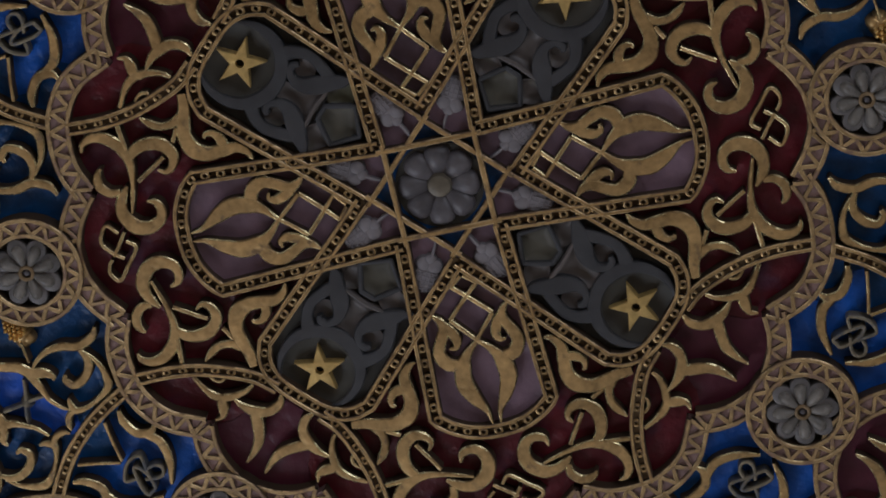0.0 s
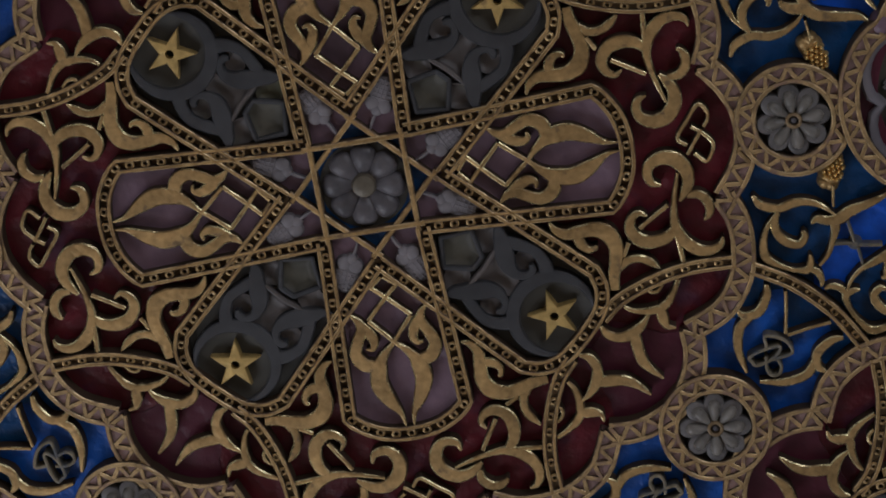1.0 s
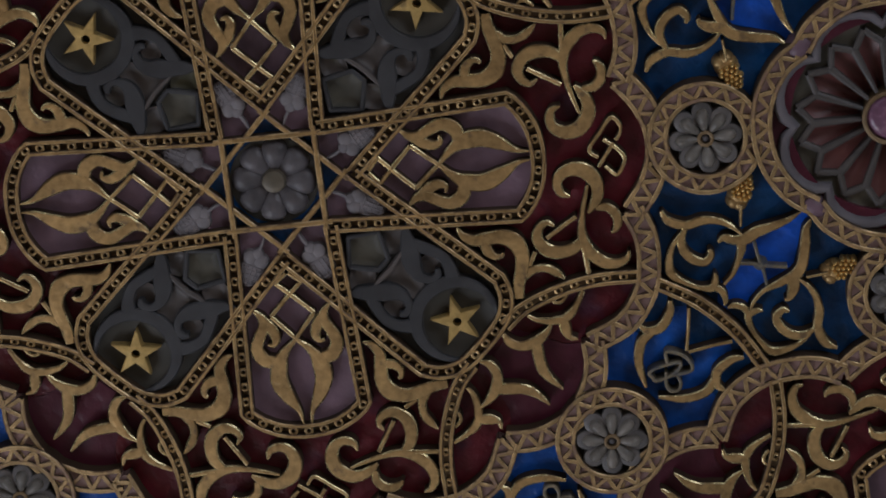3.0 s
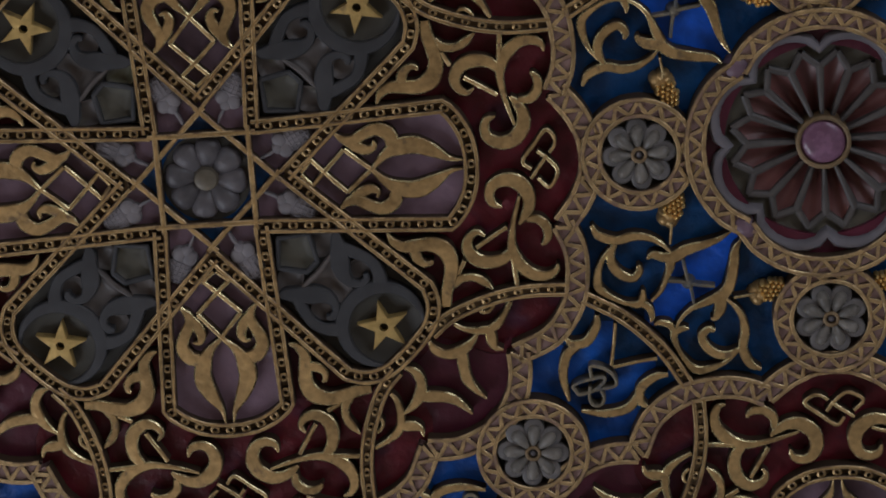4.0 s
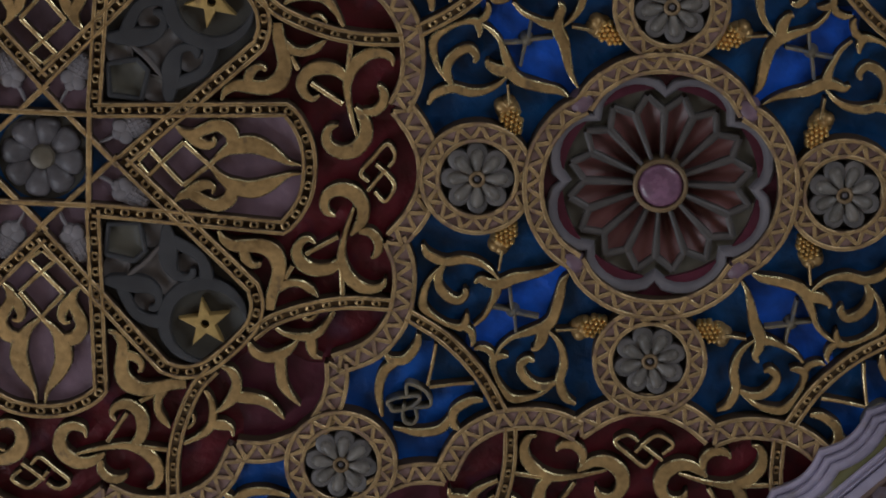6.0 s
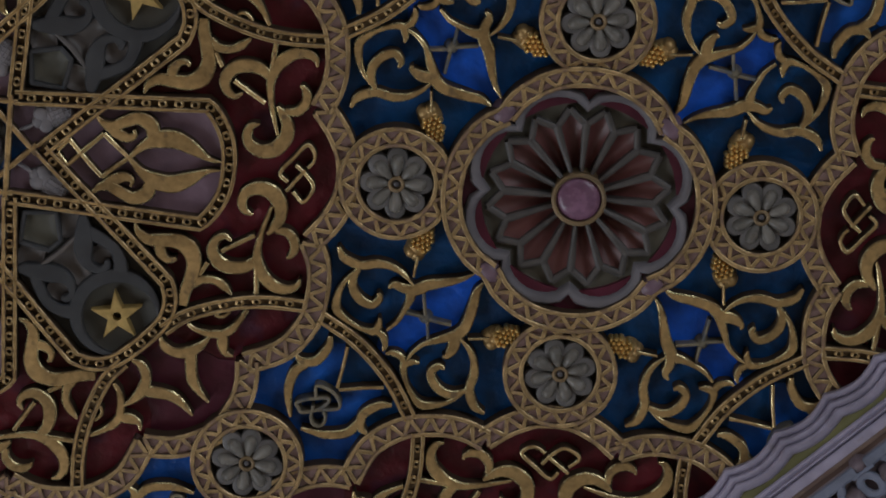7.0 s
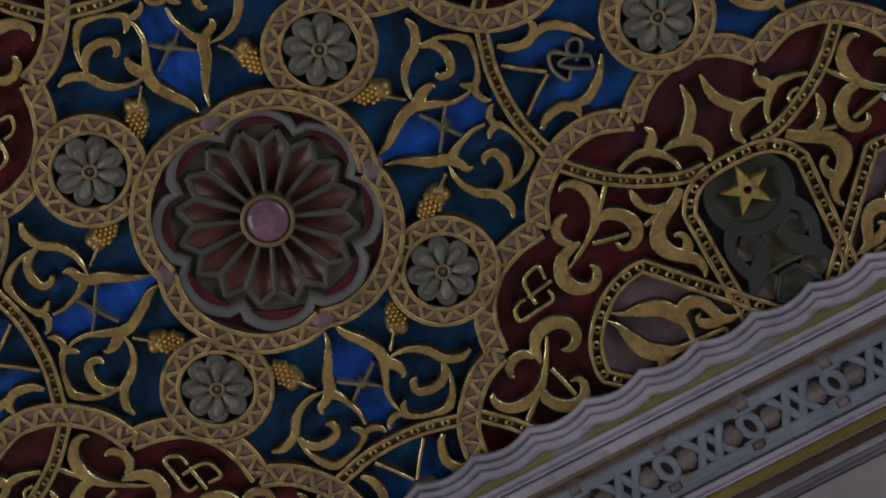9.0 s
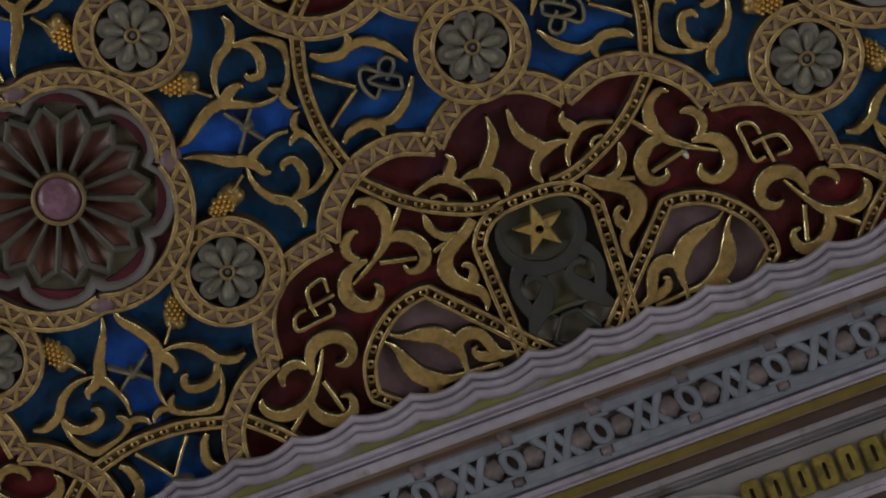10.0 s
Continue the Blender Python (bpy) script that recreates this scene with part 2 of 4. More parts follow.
def dome(sh, x, y, rx, ry, top, base, turn=0.0, n=14, rings=5, slot=0, power=0.5):
    """A rounded boss of elliptic plan."""
    verts, ca, sa = [], math.cos(turn), math.sin(turn)
    for k in range(rings):
        r = 1 - k / rings
        z = base + (top - base) * (1 - r * r) ** power
        for i in range(n):
            a, b = rx * r * math.cos(math.tau * i / n), ry * r * math.sin(math.tau * i / n)
            verts.append((x + a * ca - b * sa, y + a * sa + b * ca, z))
    verts.append((x, y, top))
    faces = [(k * n + i, k * n + (i + 1) % n, (k + 1) * n + (i + 1) % n, (k + 1) * n + i) for k in range(rings - 1) for i in range(n)]
    faces += [((rings - 1) * n + i, (rings - 1) * n + (i + 1) % n, rings * n) for i in range(n)]
    sh.add(verts, faces, slot)


def dish(sh, rim, top, low, base=0.032, deep=0.5):
    """A hollow scooped out inside the outline rim, its lip at top and its floor at low."""
    n = len(rim)
    mid = np.mean(rim, 0)
    loops = [(math.sqrt(1 - k / 6), top + (low - top) * math.sin(math.pi / 2 * k / 6) ** (deep * 2)) for k in range(6)]
    verts = [(mid[0] + (x - mid[0]) * k, mid[1] + (y - mid[1]) * k, z) for k, z in loops for x, y in rim]
    verts += [(mid[0], mid[1], low)] + [(x, y, base) for x, y in rim]
    faces = [(j * n + i, j * n + (i + 1) % n, j * n + n + (i + 1) % n, j * n + n + i) for j in range(5) for i in range(n)]
    faces += [(5 * n + i, 5 * n + (i + 1) % n, 6 * n) for i in range(n)]
    faces += [(i, (i + 1) % n, 6 * n + 1 + (i + 1) % n, 6 * n + 1 + i) for i in range(n)]
    sh.add(verts, faces)


def egg(sh, r0, r1, wide, top, base, at=0.62, full=0.5):
    """A bulging petal on the x axis from r0 to r1, broadest at the share at of its length."""
    n, rows = 11, 10
    verts = []
    for k in range(rows + 1):
        f = k / rows
        e = f / at if f < at else (1 - f) / (1 - at)
        half = wide * (0.28 + 0.72 * math.sin(math.pi / 2 * e) if f < at else math.sqrt(max(0.0, 1 - (1 - e) ** 2)))
        for i in range(n):
            g = math.sin(math.pi / 2 * (-1 + 2 * i / (n - 1)))
            lift = max(0.0, 1 - g * g) ** full * (0.35 + 0.65 * min(1, e * 1.5)) * (half > 0)
            verts.append((r0 + (r1 - r0) * f, half * g, base + (top - base) * lift))
    sh.add(verts, [(k * n + i, k * n + i + 1, (k + 1) * n + i + 1, (k + 1) * n + i) for k in range(rows) for i in range(n - 1)])


def pierced_block(sh, at, across, half, along, hole):
    """A small block between the rails, with a drilled hole that has a raised lip."""
    n = 12
    t = np.array([across[1], -across[0]])
    verts = []
    for kind, z in ((0, 0.024), (0, 0.0045), (1, 0.0035), (2, 0.0022), (3, 0.0050), (3, 0.022)):
        for i in range(n):
            a = math.tau * i / n
            c, d = math.cos(a), math.sin(a)
            k = max(abs(c), abs(d))
            if kind == 0:
                x, y = c / k * half, d / k * along
            else:
                f = hole * (0, 1.75, 1.35, 1.0)[kind]
                x, y = c * f, d * f
            p = at + across * x + t * y
            verts.append((p[0], p[1], z))
    sh.add(verts, [(k * n + i, k * n + (i + 1) % n, (k + 1) * n + (i + 1) % n, (k + 1) * n + i) for k in range(5) for i in range(n)],
           [m for m in (1, 0, 2, 0, 1) for i in range(n)])


def pierced_band(pts, wide=0.0252, pitch=0.0265, steps=6, deep=0.048, pit=0.0165):
    """A gilded strip: two rails with alternating rings and square gaps between them."""
    sh = Shape()
    c = spline([(*p, 0) for p in pts], steps) if steps > 1 else np.array([(*p, 0) for p in pts], float)
    rail = 0.0064
    for side in (-1, 1):
        off = side * (wide - rail) / 2

        def section(i, off=off):
            h, b = rail / 2, 0.0016
            return [(off - h, deep), (off - h, b), (off - h + b, 0), (off + h - b, 0), (off + h, b), (off + h, deep)]
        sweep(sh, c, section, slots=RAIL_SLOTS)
    # pit floor in darker gilding, so the gaps carry painted shade
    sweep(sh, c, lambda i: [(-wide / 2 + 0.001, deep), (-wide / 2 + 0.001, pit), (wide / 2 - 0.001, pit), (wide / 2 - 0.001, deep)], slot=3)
    q = resample(c, pitch)
    n2 = normals(q[:, :2])
    inner = wide / 2 - rail
    for i in range(len(q)):
        if i in (0, len(q) - 1):
            continue
        pierced_block(sh, q[i, :2], n2[i], inner * 1.06, pitch * 0.28, inner * 0.5)
    return sh


BAR = None


def zigzag_band(c, wide, pitch=0.0165, closed=False):
    """Rails and backing of a ring as two shapes, and the ends of the zigzag's bars."""
    rails, back, bars = Shape(), Shape(), []
    rail = 0.0076
    for side in (-1, 1):
        off = side * (wide - rail) / 2
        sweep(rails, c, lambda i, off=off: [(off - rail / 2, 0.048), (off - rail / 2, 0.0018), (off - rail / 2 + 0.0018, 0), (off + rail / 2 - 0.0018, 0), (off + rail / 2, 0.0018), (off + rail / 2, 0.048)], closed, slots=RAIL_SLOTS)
    sweep(back, c, lambda i: [(-wide / 2 + 0.002, 0.047), (-wide / 2 + 0.002, 0.0074), (wide / 2 - 0.002, 0.0074), (wide / 2 - 0.002, 0.047)], closed)
    loop = np.vstack([c, c[:1]]) if closed else c
    q = resample(loop, pitch)
    if closed and (len(q) - 1) % 2:
        q = resample(loop, pitch * (len(q) - 1) / len(q))
    n2 = normals(q[:, :2]) if not closed else np.vstack([normals(q[:-1, :2], True)] * 2)[:len(q)]
    for i in range(len(q) - 1):
        h = (wide / 2 - rail * 0.8) * (-1) ** i
        bars.append((q[i, :2] + n2[i] * h, q[i + 1, :2] - n2[i + 1] * h))
    return rails, back, bars


def zigzag(bars, parent):
    """One gilt bar for each stroke of the zigzag, all on one mesh."""
    global BAR
    if BAR is None:
        sh = Shape()
        ribbon(sh, [(-0.0165, 0, 0.0074), (0.0165, 0, 0.0074)], 0.0014, 0.013, bevel=0.0011, dome=0)
        BAR = sh.mesh("zigzag_bar", RING)
    for a, b in bars:
        m, d = (a + b) / 2 * D, b - a
        part("zigzag_bar", BAR, parent, "", pose(m[0], m[1], 0, 0, 0, math.degrees(math.atan2(d[1], d[0]))) @ Matrix.Diagonal((np.hypot(*d) / 0.033, 1, 1, 1)))


def turned(pts, m):
    """Control points, mirrored across the axis when m is -1."""
    return [(p[0], p[1] * m, *p[2:]) for p in pts]


def eightfold(name, make, mats, parent, label=""):
    """Parts in all eight mirrored wedges of a fourfold pattern."""
    for m in (1, -1):
        me = make(m).mesh(name, *mats)
        for k in range(4):
            part(name, me, parent, label, pose(0, 0, 0, 0, 0, 90 * k))


def fourfold(name, me, parent, label="", first=0):
    return [part(name, me, parent, label, pose(0, 0, 0, 0, 0, 90 * k + first)) for k in range(4)]


def strokes(lines, m=1, top=0.004, base=0.046, fat=1.0):
    sh = Shape()
    for i, s in enumerate(lines):
        ribbon(sh, [(x, y, w * fat) for x, y, w in turned(s, m)], top + 0.0005 * (i % 4), base)
    return sh


# ---- the pattern's strokes: x, y, width, in units of D from the centre of medallion or flower ----
RED_SCROLLS = [
    [(0.477, 0.076, 0.0037), (0.463, 0.07, 0.0129), (0.458, 0.054, 0.0166), (0.465, 0.039, 0.0193), (0.484, 0.031, 0.023), (0.506, 0.037, 0.0258), (0.521, 0.058, 0.0239), (0.521, 0.079, 0.0202), (0.512, 0.096, 0.0147), (0.503, 0.107, 0.0055)],
    [(0.516, 0.1, 0.011), (0.534, 0.101, 0.0156), (0.547, 0.114, 0.0166), (0.549, 0.129, 0.0156), (0.543, 0.141, 0.0092), (0.537, 0.144, 0.0037)],
    [(0.507, 0.06, 0.0046), (0.499, 0.086, 0.0074), (0.492, 0.115, 0.0101), (0.489, 0.143, 0.0147), (0.495, 0.167, 0.0202), (0.505, 0.182, 0.0221), (0.522, 0.195, 0.0202), (0.542, 0.198, 0.0166), (0.558, 0.19, 0.011), (0.562, 0.178, 0.0037)],
    [(0.487, 0.154, 0.0147), (0.471, 0.166, 0.0202), (0.448, 0.169, 0.023), (0.428, 0.162, 0.023), (0.416, 0.143, 0.0193), (0.421, 0.125, 0.0147), (0.434, 0.117, 0.0101), (0.446, 0.124, 0.0037)],
]
RED_TENDRILS = [
    [(0.431, 0.143, 0.0074), (0.458, 0.126, 0.0074), (0.483, 0.111, 0.0074)],
    [(0.489, 0.167, 0.0074), (0.491, 0.187, 0.0083), (0.493, 0.211, 0.0083)],
    [(0.41, 0.164, 0.0074), (0.398, 0.186, 0.0074)],
]
RED_LEAVES = [
    [(0.288, 0.109, 0.0037), (0.295, 0.124, 0.0138), (0.311, 0.134, 0.0193), (0.335, 0.133, 0.0221), (0.359, 0.133, 0.0248), (0.379, 0.144, 0.0294), (0.388, 0.167, 0.0248), (0.385, 0.191, 0.023), (0.377, 0.217, 0.0202), (0.375, 0.24, 0.0166)],
    [(0.33, 0.14, 0.0184), (0.333, 0.155, 0.0175), (0.343, 0.165, 0.0129), (0.354, 0.165, 0.0092), (0.358, 0.16, 0.0046)],
    [(0.387, 0.201, 0.0202), (0.404, 0.194, 0.0147), (0.424, 0.194, 0.0138), (0.44, 0.203, 0.0138), (0.453, 0.215, 0.0037)],
]
RED_CLAWS = [
    [(0.385, 0.271, 0.0055), (0.399, 0.28, 0.0092), (0.42, 0.285, 0.0129), (0.441, 0.286, 0.0166), (0.445, 0.303, 0.0184), (0.45, 0.316, 0.011), (0.463, 0.32, 0.0037)],
    [(0.436, 0.287, 0.0147), (0.455, 0.277, 0.0147), (0.469, 0.259, 0.0101), (0.48, 0.238, 0.0074)],
    [(0.426, 0.244, 0.0055), (0.432, 0.253, 0.0064), (0.443, 0.253, 0.0064), (0.453, 0.243, 0.0055)],
]
RED_FORKS = [
    [(0.342, 0.298, 0.0055), (0.35, 0.314, 0.0156), (0.369, 0.323, 0.0175), (0.392, 0.319, 0.0202), (0.411, 0.305, 0.0129), (0.423, 0.289, 0.0037)],
    [(0.394, 0.319, 0.0184), (0.395, 0.342, 0.0202), (0.399, 0.367, 0.0184), (0.411, 0.386, 0.0129), (0.429, 0.404, 0.0037)],
]
AXIS_KNOT = [
    [(0.529, 0.016, 0.0055), (0.516, 0.002, 0.0064), (0.536, -0.025, 0.0064), (0.556, -0.048, 0.0064), (0.569, -0.035, 0.0064), (0.568, -0.021, 0.0055), (0.56, -0.01, 0.0055)],
    [(0.528, 0.032, 0.0055), (0.55, 0.002, 0.0064), (0.556, -0.006, 0.0055)],
    [(0.54, -0.013, 0.0064), (0.557, 0.001, 0.0064), (0.57, 0.017, 0.0064), (0.569, 0.031, 0.0064), (0.556, 0.048, 0.0064), (0.539, 0.032, 0.0055)],
]
ARM_LEAF = [
    [(0.42, 0.007, 0.0028), (0.398, 0.011, 0.0092), (0.371, 0.026, 0.0239), (0.343, 0.037, 0.0304), (0.315, 0.034, 0.0276), (0.292, 0.021, 0.0147), (0.273, 0.002, 0.0074), (0.253, -0.015, 0.0074), (0.229, -0.036, 0.0074)],
    [(0.31, 0.037, 0.0221), (0.303, 0.057, 0.0239), (0.283, 0.067, 0.0221), (0.261, 0.059, 0.0193), (0.243, 0.05, 0.0184), (0.228, 0.053, 0.0138), (0.214, 0.065, 0.0037)],
    [(0.234, 0.048, 0.0129), (0.249, 0.039, 0.0184), (0.266, 0.033, 0.0166), (0.278, 0.038, 0.0101), (0.277, 0.048, 0.0037)],
    [(0.229, -0.036, 0.0074), (0.2, -0.007, 0.0074), (0.173, 0.022, 0.0074)],
    [(0.173, 0.022, 0.0074), (0.156, 0.002, 0.0074)],
]
# slate panel: along and across the diagonal
SLATE_SCROLL = [
    [(0.212, 0.081, 0.005), (0.222, 0.066, 0.018), (0.238, 0.053, 0.028), (0.255, 0.037, 0.032), (0.272, 0.025, 0.026), (0.290, 0.022, 0.017), (0.304, 0.031, 0.013), (0.306, 0.043, 0.013), (0.299, 0.050, 0.008)],
    [(0.240, 0.056, 0.022), (0.264, 0.066, 0.020), (0.290, 0.073, 0.019), (0.312, 0.066, 0.021), (0.328, 0.053, 0.026), (0.338, 0.044, 0.030)],
]
SLATE_LIP = [(0.236, 0.044, 0.004), (0.238, 0.024, 0.008), (0.240, 0.0, 0.009), (0.238, -0.024, 0.008), (0.236, -0.044, 0.004)]
SLATE_FRAME = [(0.153, 0.0), (0.156, 0.004), (0.170, 0.021), (0.184, 0.038), (0.189, 0.037), (0.206, 0.026), (0.224, 0.014), (0.226, 0.010), (0.226, -0.010), (0.224, -0.014), (0.206, -0.026), (0.189, -0.037), (0.184, -0.038), (0.170, -0.021), (0.156, -0.004)]
SLATE_TULIP = [(0.312, 0.0), (0.308, 0.014), (0.288, 0.018), (0.270, 0.026), (0.254, 0.036), (0.236, 0.044), (0.238, 0.022), (0.240, 0.0), (0.238, -0.022), (0.236, -0.044), (0.254, -0.036), (0.270, -0.026), (0.288, -0.018), (0.308, -0.014)]
SLATE_SIDE = [(0.189, 0.037), (0.205, 0.027), (0.222, 0.016), (0.230, 0.026), (0.238, 0.042), (0.232, 0.056), (0.220, 0.074), (0.206, 0.064), (0.194, 0.050)]


def diagonal(pts, m=1):
    """From along and across the diagonal to the medallion's axes; m = -1 mirrors across it."""
    return [((p[0] - p[1] * m) * math.sqrt(0.5), (p[0] + p[1] * m) * math.sqrt(0.5), *p[2:]) for p in pts]


BLUE_SCROLLS = [
    [(-0.38, 0.117, 0.0055), (-0.369, 0.135, 0.0146), (-0.342, 0.145, 0.0156), (-0.315, 0.14, 0.0156), (-0.291, 0.143, 0.012), (-0.27, 0.154, 0.0083), (-0.253, 0.171, 0.0028)],
    [(-0.344, 0.151, 0.0092), (-0.352, 0.17, 0.0138), (-0.349, 0.189, 0.0156), (-0.335, 0.205, 0.0156), (-0.317, 0.211, 0.0138), (-0.306, 0.199, 0.012), (-0.309, 0.189, 0.0055)],
    [(-0.352, 0.158, 0.0046), (-0.367, 0.179, 0.0083), (-0.375, 0.204, 0.0129), (-0.374, 0.225, 0.0156), (-0.356, 0.241, 0.0101), (-0.332, 0.253, 0.0083), (-0.31, 0.256, 0.0129), (-0.303, 0.243, 0.011), (-0.303, 0.231, 0.0037)],
    [(-0.307, 0.255, 0.011), (-0.295, 0.263, 0.012), (-0.29, 0.278, 0.0101), (-0.293, 0.288, 0.0037)],
]
BLUE_CROWN = [
    [(-0.293, 0.179, 0.0037), (-0.283, 0.173, 0.0129), (-0.267, 0.178, 0.0166), (-0.248, 0.178, 0.0202), (-0.228, 0.168, 0.0184), (-0.196, 0.16, 0.0138), (-0.173, 0.152, 0.0083), (-0.155, 0.141, 0.0028)],
    [(-0.255, 0.18, 0.0202), (-0.257, 0.198, 0.0138), (-0.264, 0.216, 0.0092), (-0.274, 0.236, 0.0074), (-0.29, 0.252, 0.0046)],
]
CROWN_LOW = [
    [(-0.14, 0.156, 0.0037), (-0.149, 0.173, 0.0129), (-0.154, 0.203, 0.0166), (-0.162, 0.234, 0.0184), (-0.175, 0.252, 0.0202), (-0.179, 0.273, 0.0184), (-0.188, 0.287, 0.011), (-0.195, 0.287, 0.0037)],
    [(-0.176, 0.249, 0.0184), (-0.202, 0.26, 0.0129), (-0.227, 0.27, 0.0083), (-0.244, 0.286, 0.0064), (-0.252, 0.3, 0.0037)],
]
BLUE_CROSS = [
    [(-0.228, 0.226, 0.0055), (-0.232, 0.204, 0.0055), (-0.235, 0.185, 0.0055)],
    [(-0.228, 0.226, 0.0055), (-0.246, 0.223, 0.0055), (-0.263, 0.221, 0.0055)],
]
BLUE_LEAF = [
    [(-0.436, 0.305, 0.0046), (-0.423, 0.318, 0.0146), (-0.4, 0.315, 0.0164), (-0.383, 0.291, 0.0146), (-0.38, 0.27, 0.0073)],
    [(-0.414, 0.321, 0.0128), (-0.435, 0.339, 0.0164), (-0.442, 0.375, 0.0146), (-0.435, 0.416, 0.0055)],
    [(-0.351, 0.286, 0.0064), (-0.355, 0.319, 0.0055), (-0.362, 0.359, 0.0055)],
]
BLUE_KNOT = [
    [(-0.423, 0.399, 0.0055), (-0.427, 0.391, 0.0055), (-0.411, 0.383, 0.0055), (-0.379, 0.378, 0.0055), (-0.375, 0.385, 0.0055), (-0.391, 0.399, 0.0055), (-0.416, 0.406, 0.0055), (-0.423, 0.399, 0.0055)],
    [(-0.399, 0.393, 0.0055), (-0.401, 0.414, 0.0055), (-0.395, 0.426, 0.0055), (-0.383, 0.426, 0.0055), (-0.377, 0.415, 0.0055), (-0.381, 0.401, 0.0055)],
    [(-0.39, 0.4, 0.0055), (-0.356, 0.393, 0.0055), (-0.366, 0.369, 0.0055), (-0.395, 0.358, 0.0055), (-0.396, 0.378, 0.0055)],
]
GRAPE_STEM = [
    [(-0.254, 0.156, 0.0046), (-0.252, 0.139, 0.0046), (-0.25, 0.121, 0.0046)],
]


def arc(r, a0, a1, n, cx=0.0, cy=0.0):
    return [(cx + r * math.cos(radians(a0 + (a1 - a0) * i / n)), cy + r * math.sin(radians(a0 + (a1 - a0) * i / n))) for i in range(n + 1)]


LOBE_EAST = [(0.576, -0.112), (0.604, -0.075), (0.622, -0.035), (0.626, 0), (0.622, 0.035), (0.604, 0.075), (0.576, 0.112)]
LOBE_NEXT = [(0.574, 0.110), (0.590, 0.150), (0.593, 0.195), (0.582, 0.250), (0.545, 0.300), (0.485, 0.329)]
LOBE_DIAGONAL = [(0.487, 0.326), (0.488, 0.365), (0.478, 0.405), (0.450, 0.450), (0.405, 0.478), (0.365, 0.488), (0.326, 0.487)]


def ring_lobe(parent, pts, k, meshes):
    key = tuple(pts)
    if key not in meshes:
        c = spline([(*p, 0) for p in pts], 6)
        rails, back, bars = zigzag_band(c, 0.040)
        meshes[key] = rails.mesh("ring_lobe", RING), back.mesh("backing", MAUVE), bars
    rails, back, bars = meshes[key]
    lobe = part("ring_lobe", rails, parent, "", pose(0, 0, 0, 0, 0, 90 * k))
    zigzag(bars, lobe)
    part("backing", back, lobe, "mauve painted backing")


def medallion(at):
    t = thing("ceiling_medallion", "carved gilt and oxblood ceiling medallion with eight-armed star", "ceiling medallion", "medallions of the ceiling", at)
    # red field under the whole medallion
    half = LOBE_EAST[3:] + LOBE_NEXT[1:] + LOBE_DIAGONAL[1:4]
    eighth = half + [(y, x) for x, y in reversed(half[:-1])]
    quarter = [(x, y) for x, y in eighth[:-1]]
    rim = []
    for k in range(4):
        c, s = (1, 0, -1, 0)[k], (0, 1, 0, -1)[k]
        rim += [(x * c - y * s, x * s + y * c) for x, y in quarter]
    sh = Shape()
    flat(sh, rim, 0.032, 0.046)
    part("field", sh.mesh("field", RED), t, "oxblood red painted field")
    # plum fields at the diagonals
    sh = Shape()
    flat(sh, [(0.36, 0.30), (0.44, 0.335), (0.478, 0.335), (0.478, 0.41), (0.45, 0.45), (0.41, 0.478), (0.335, 0.478), (0.335, 0.44), (0.30, 0.36)], 0.0305, 0.034)
    fourfold("plum_field", sh.mesh("plum_field", PLUM), t, "dark plum painted field")
    meshes = {}
    for k in range(4):
        ring_lobe(t, LOBE_EAST, k, meshes)
        ring_lobe(t, LOBE_NEXT, k, meshes)
        ring_lobe(t, [(x, -y) for x, y in LOBE_NEXT], k, meshes)
        ring_lobe(t, LOBE_DIAGONAL, k, meshes)
    # purple arms on the axes, slate arms on the diagonals
    sh = Shape()
    dish(sh, [(0.128, 0), (0.17, 0.039), (0.22, 0.087), (0.30, 0.092), (0.392, 0.099), (0.423, 0.052), (0.434, 0), (0.423, -0.052), (0.392, -0.099), (0.30, -0.092), (0.22, -0.087), (0.17, -0.039)], 0.0175, 0.0240, 0.033, 0.35)
    fourfold("arm_panel", sh.mesh("arm_panel", PURPLE), t, "dusty purple painted arm panel")
    sh = Shape()
    flat(sh, [(0.083, 0.083), (0.215, 0.090), (0.346, 0.203), (0.348, 0.262), (0.310, 0.310), (0.262, 0.348), (0.203, 0.346), (0.090, 0.215)], 0.0265, 0.033)
    fourfold("slate_panel", sh.mesh("slate_panel", SLATE_DEEP), t, "recessed olive arm panel with its shade painted in")
    purple_end = spline([(0.394, 0.099), (0.413, 0.075), (0.428, 0.042), (0.433, 0), (0.428, -0.042), (0.413, -0.075), (0.394, -0.099)], 5)
    slate_end = spline([(0.347, 0.203), (0.354, 0.235), (0.344, 0.272), (0.311, 0.311), (0.272, 0.344), (0.235, 0.354), (0.203, 0.347)], 5)
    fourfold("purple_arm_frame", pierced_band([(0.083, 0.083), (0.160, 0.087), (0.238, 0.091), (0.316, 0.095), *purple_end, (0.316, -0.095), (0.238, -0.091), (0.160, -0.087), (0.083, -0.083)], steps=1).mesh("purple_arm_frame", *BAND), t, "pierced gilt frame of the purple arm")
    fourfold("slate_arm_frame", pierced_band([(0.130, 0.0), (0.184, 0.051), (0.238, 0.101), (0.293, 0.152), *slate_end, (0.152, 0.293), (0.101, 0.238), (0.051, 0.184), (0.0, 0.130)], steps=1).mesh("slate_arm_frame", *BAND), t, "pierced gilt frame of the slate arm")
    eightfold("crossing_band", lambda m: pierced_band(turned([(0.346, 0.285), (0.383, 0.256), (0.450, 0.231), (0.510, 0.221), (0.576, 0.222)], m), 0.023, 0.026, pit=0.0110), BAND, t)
    # star of thin bars round the middle
    sh = Shape()
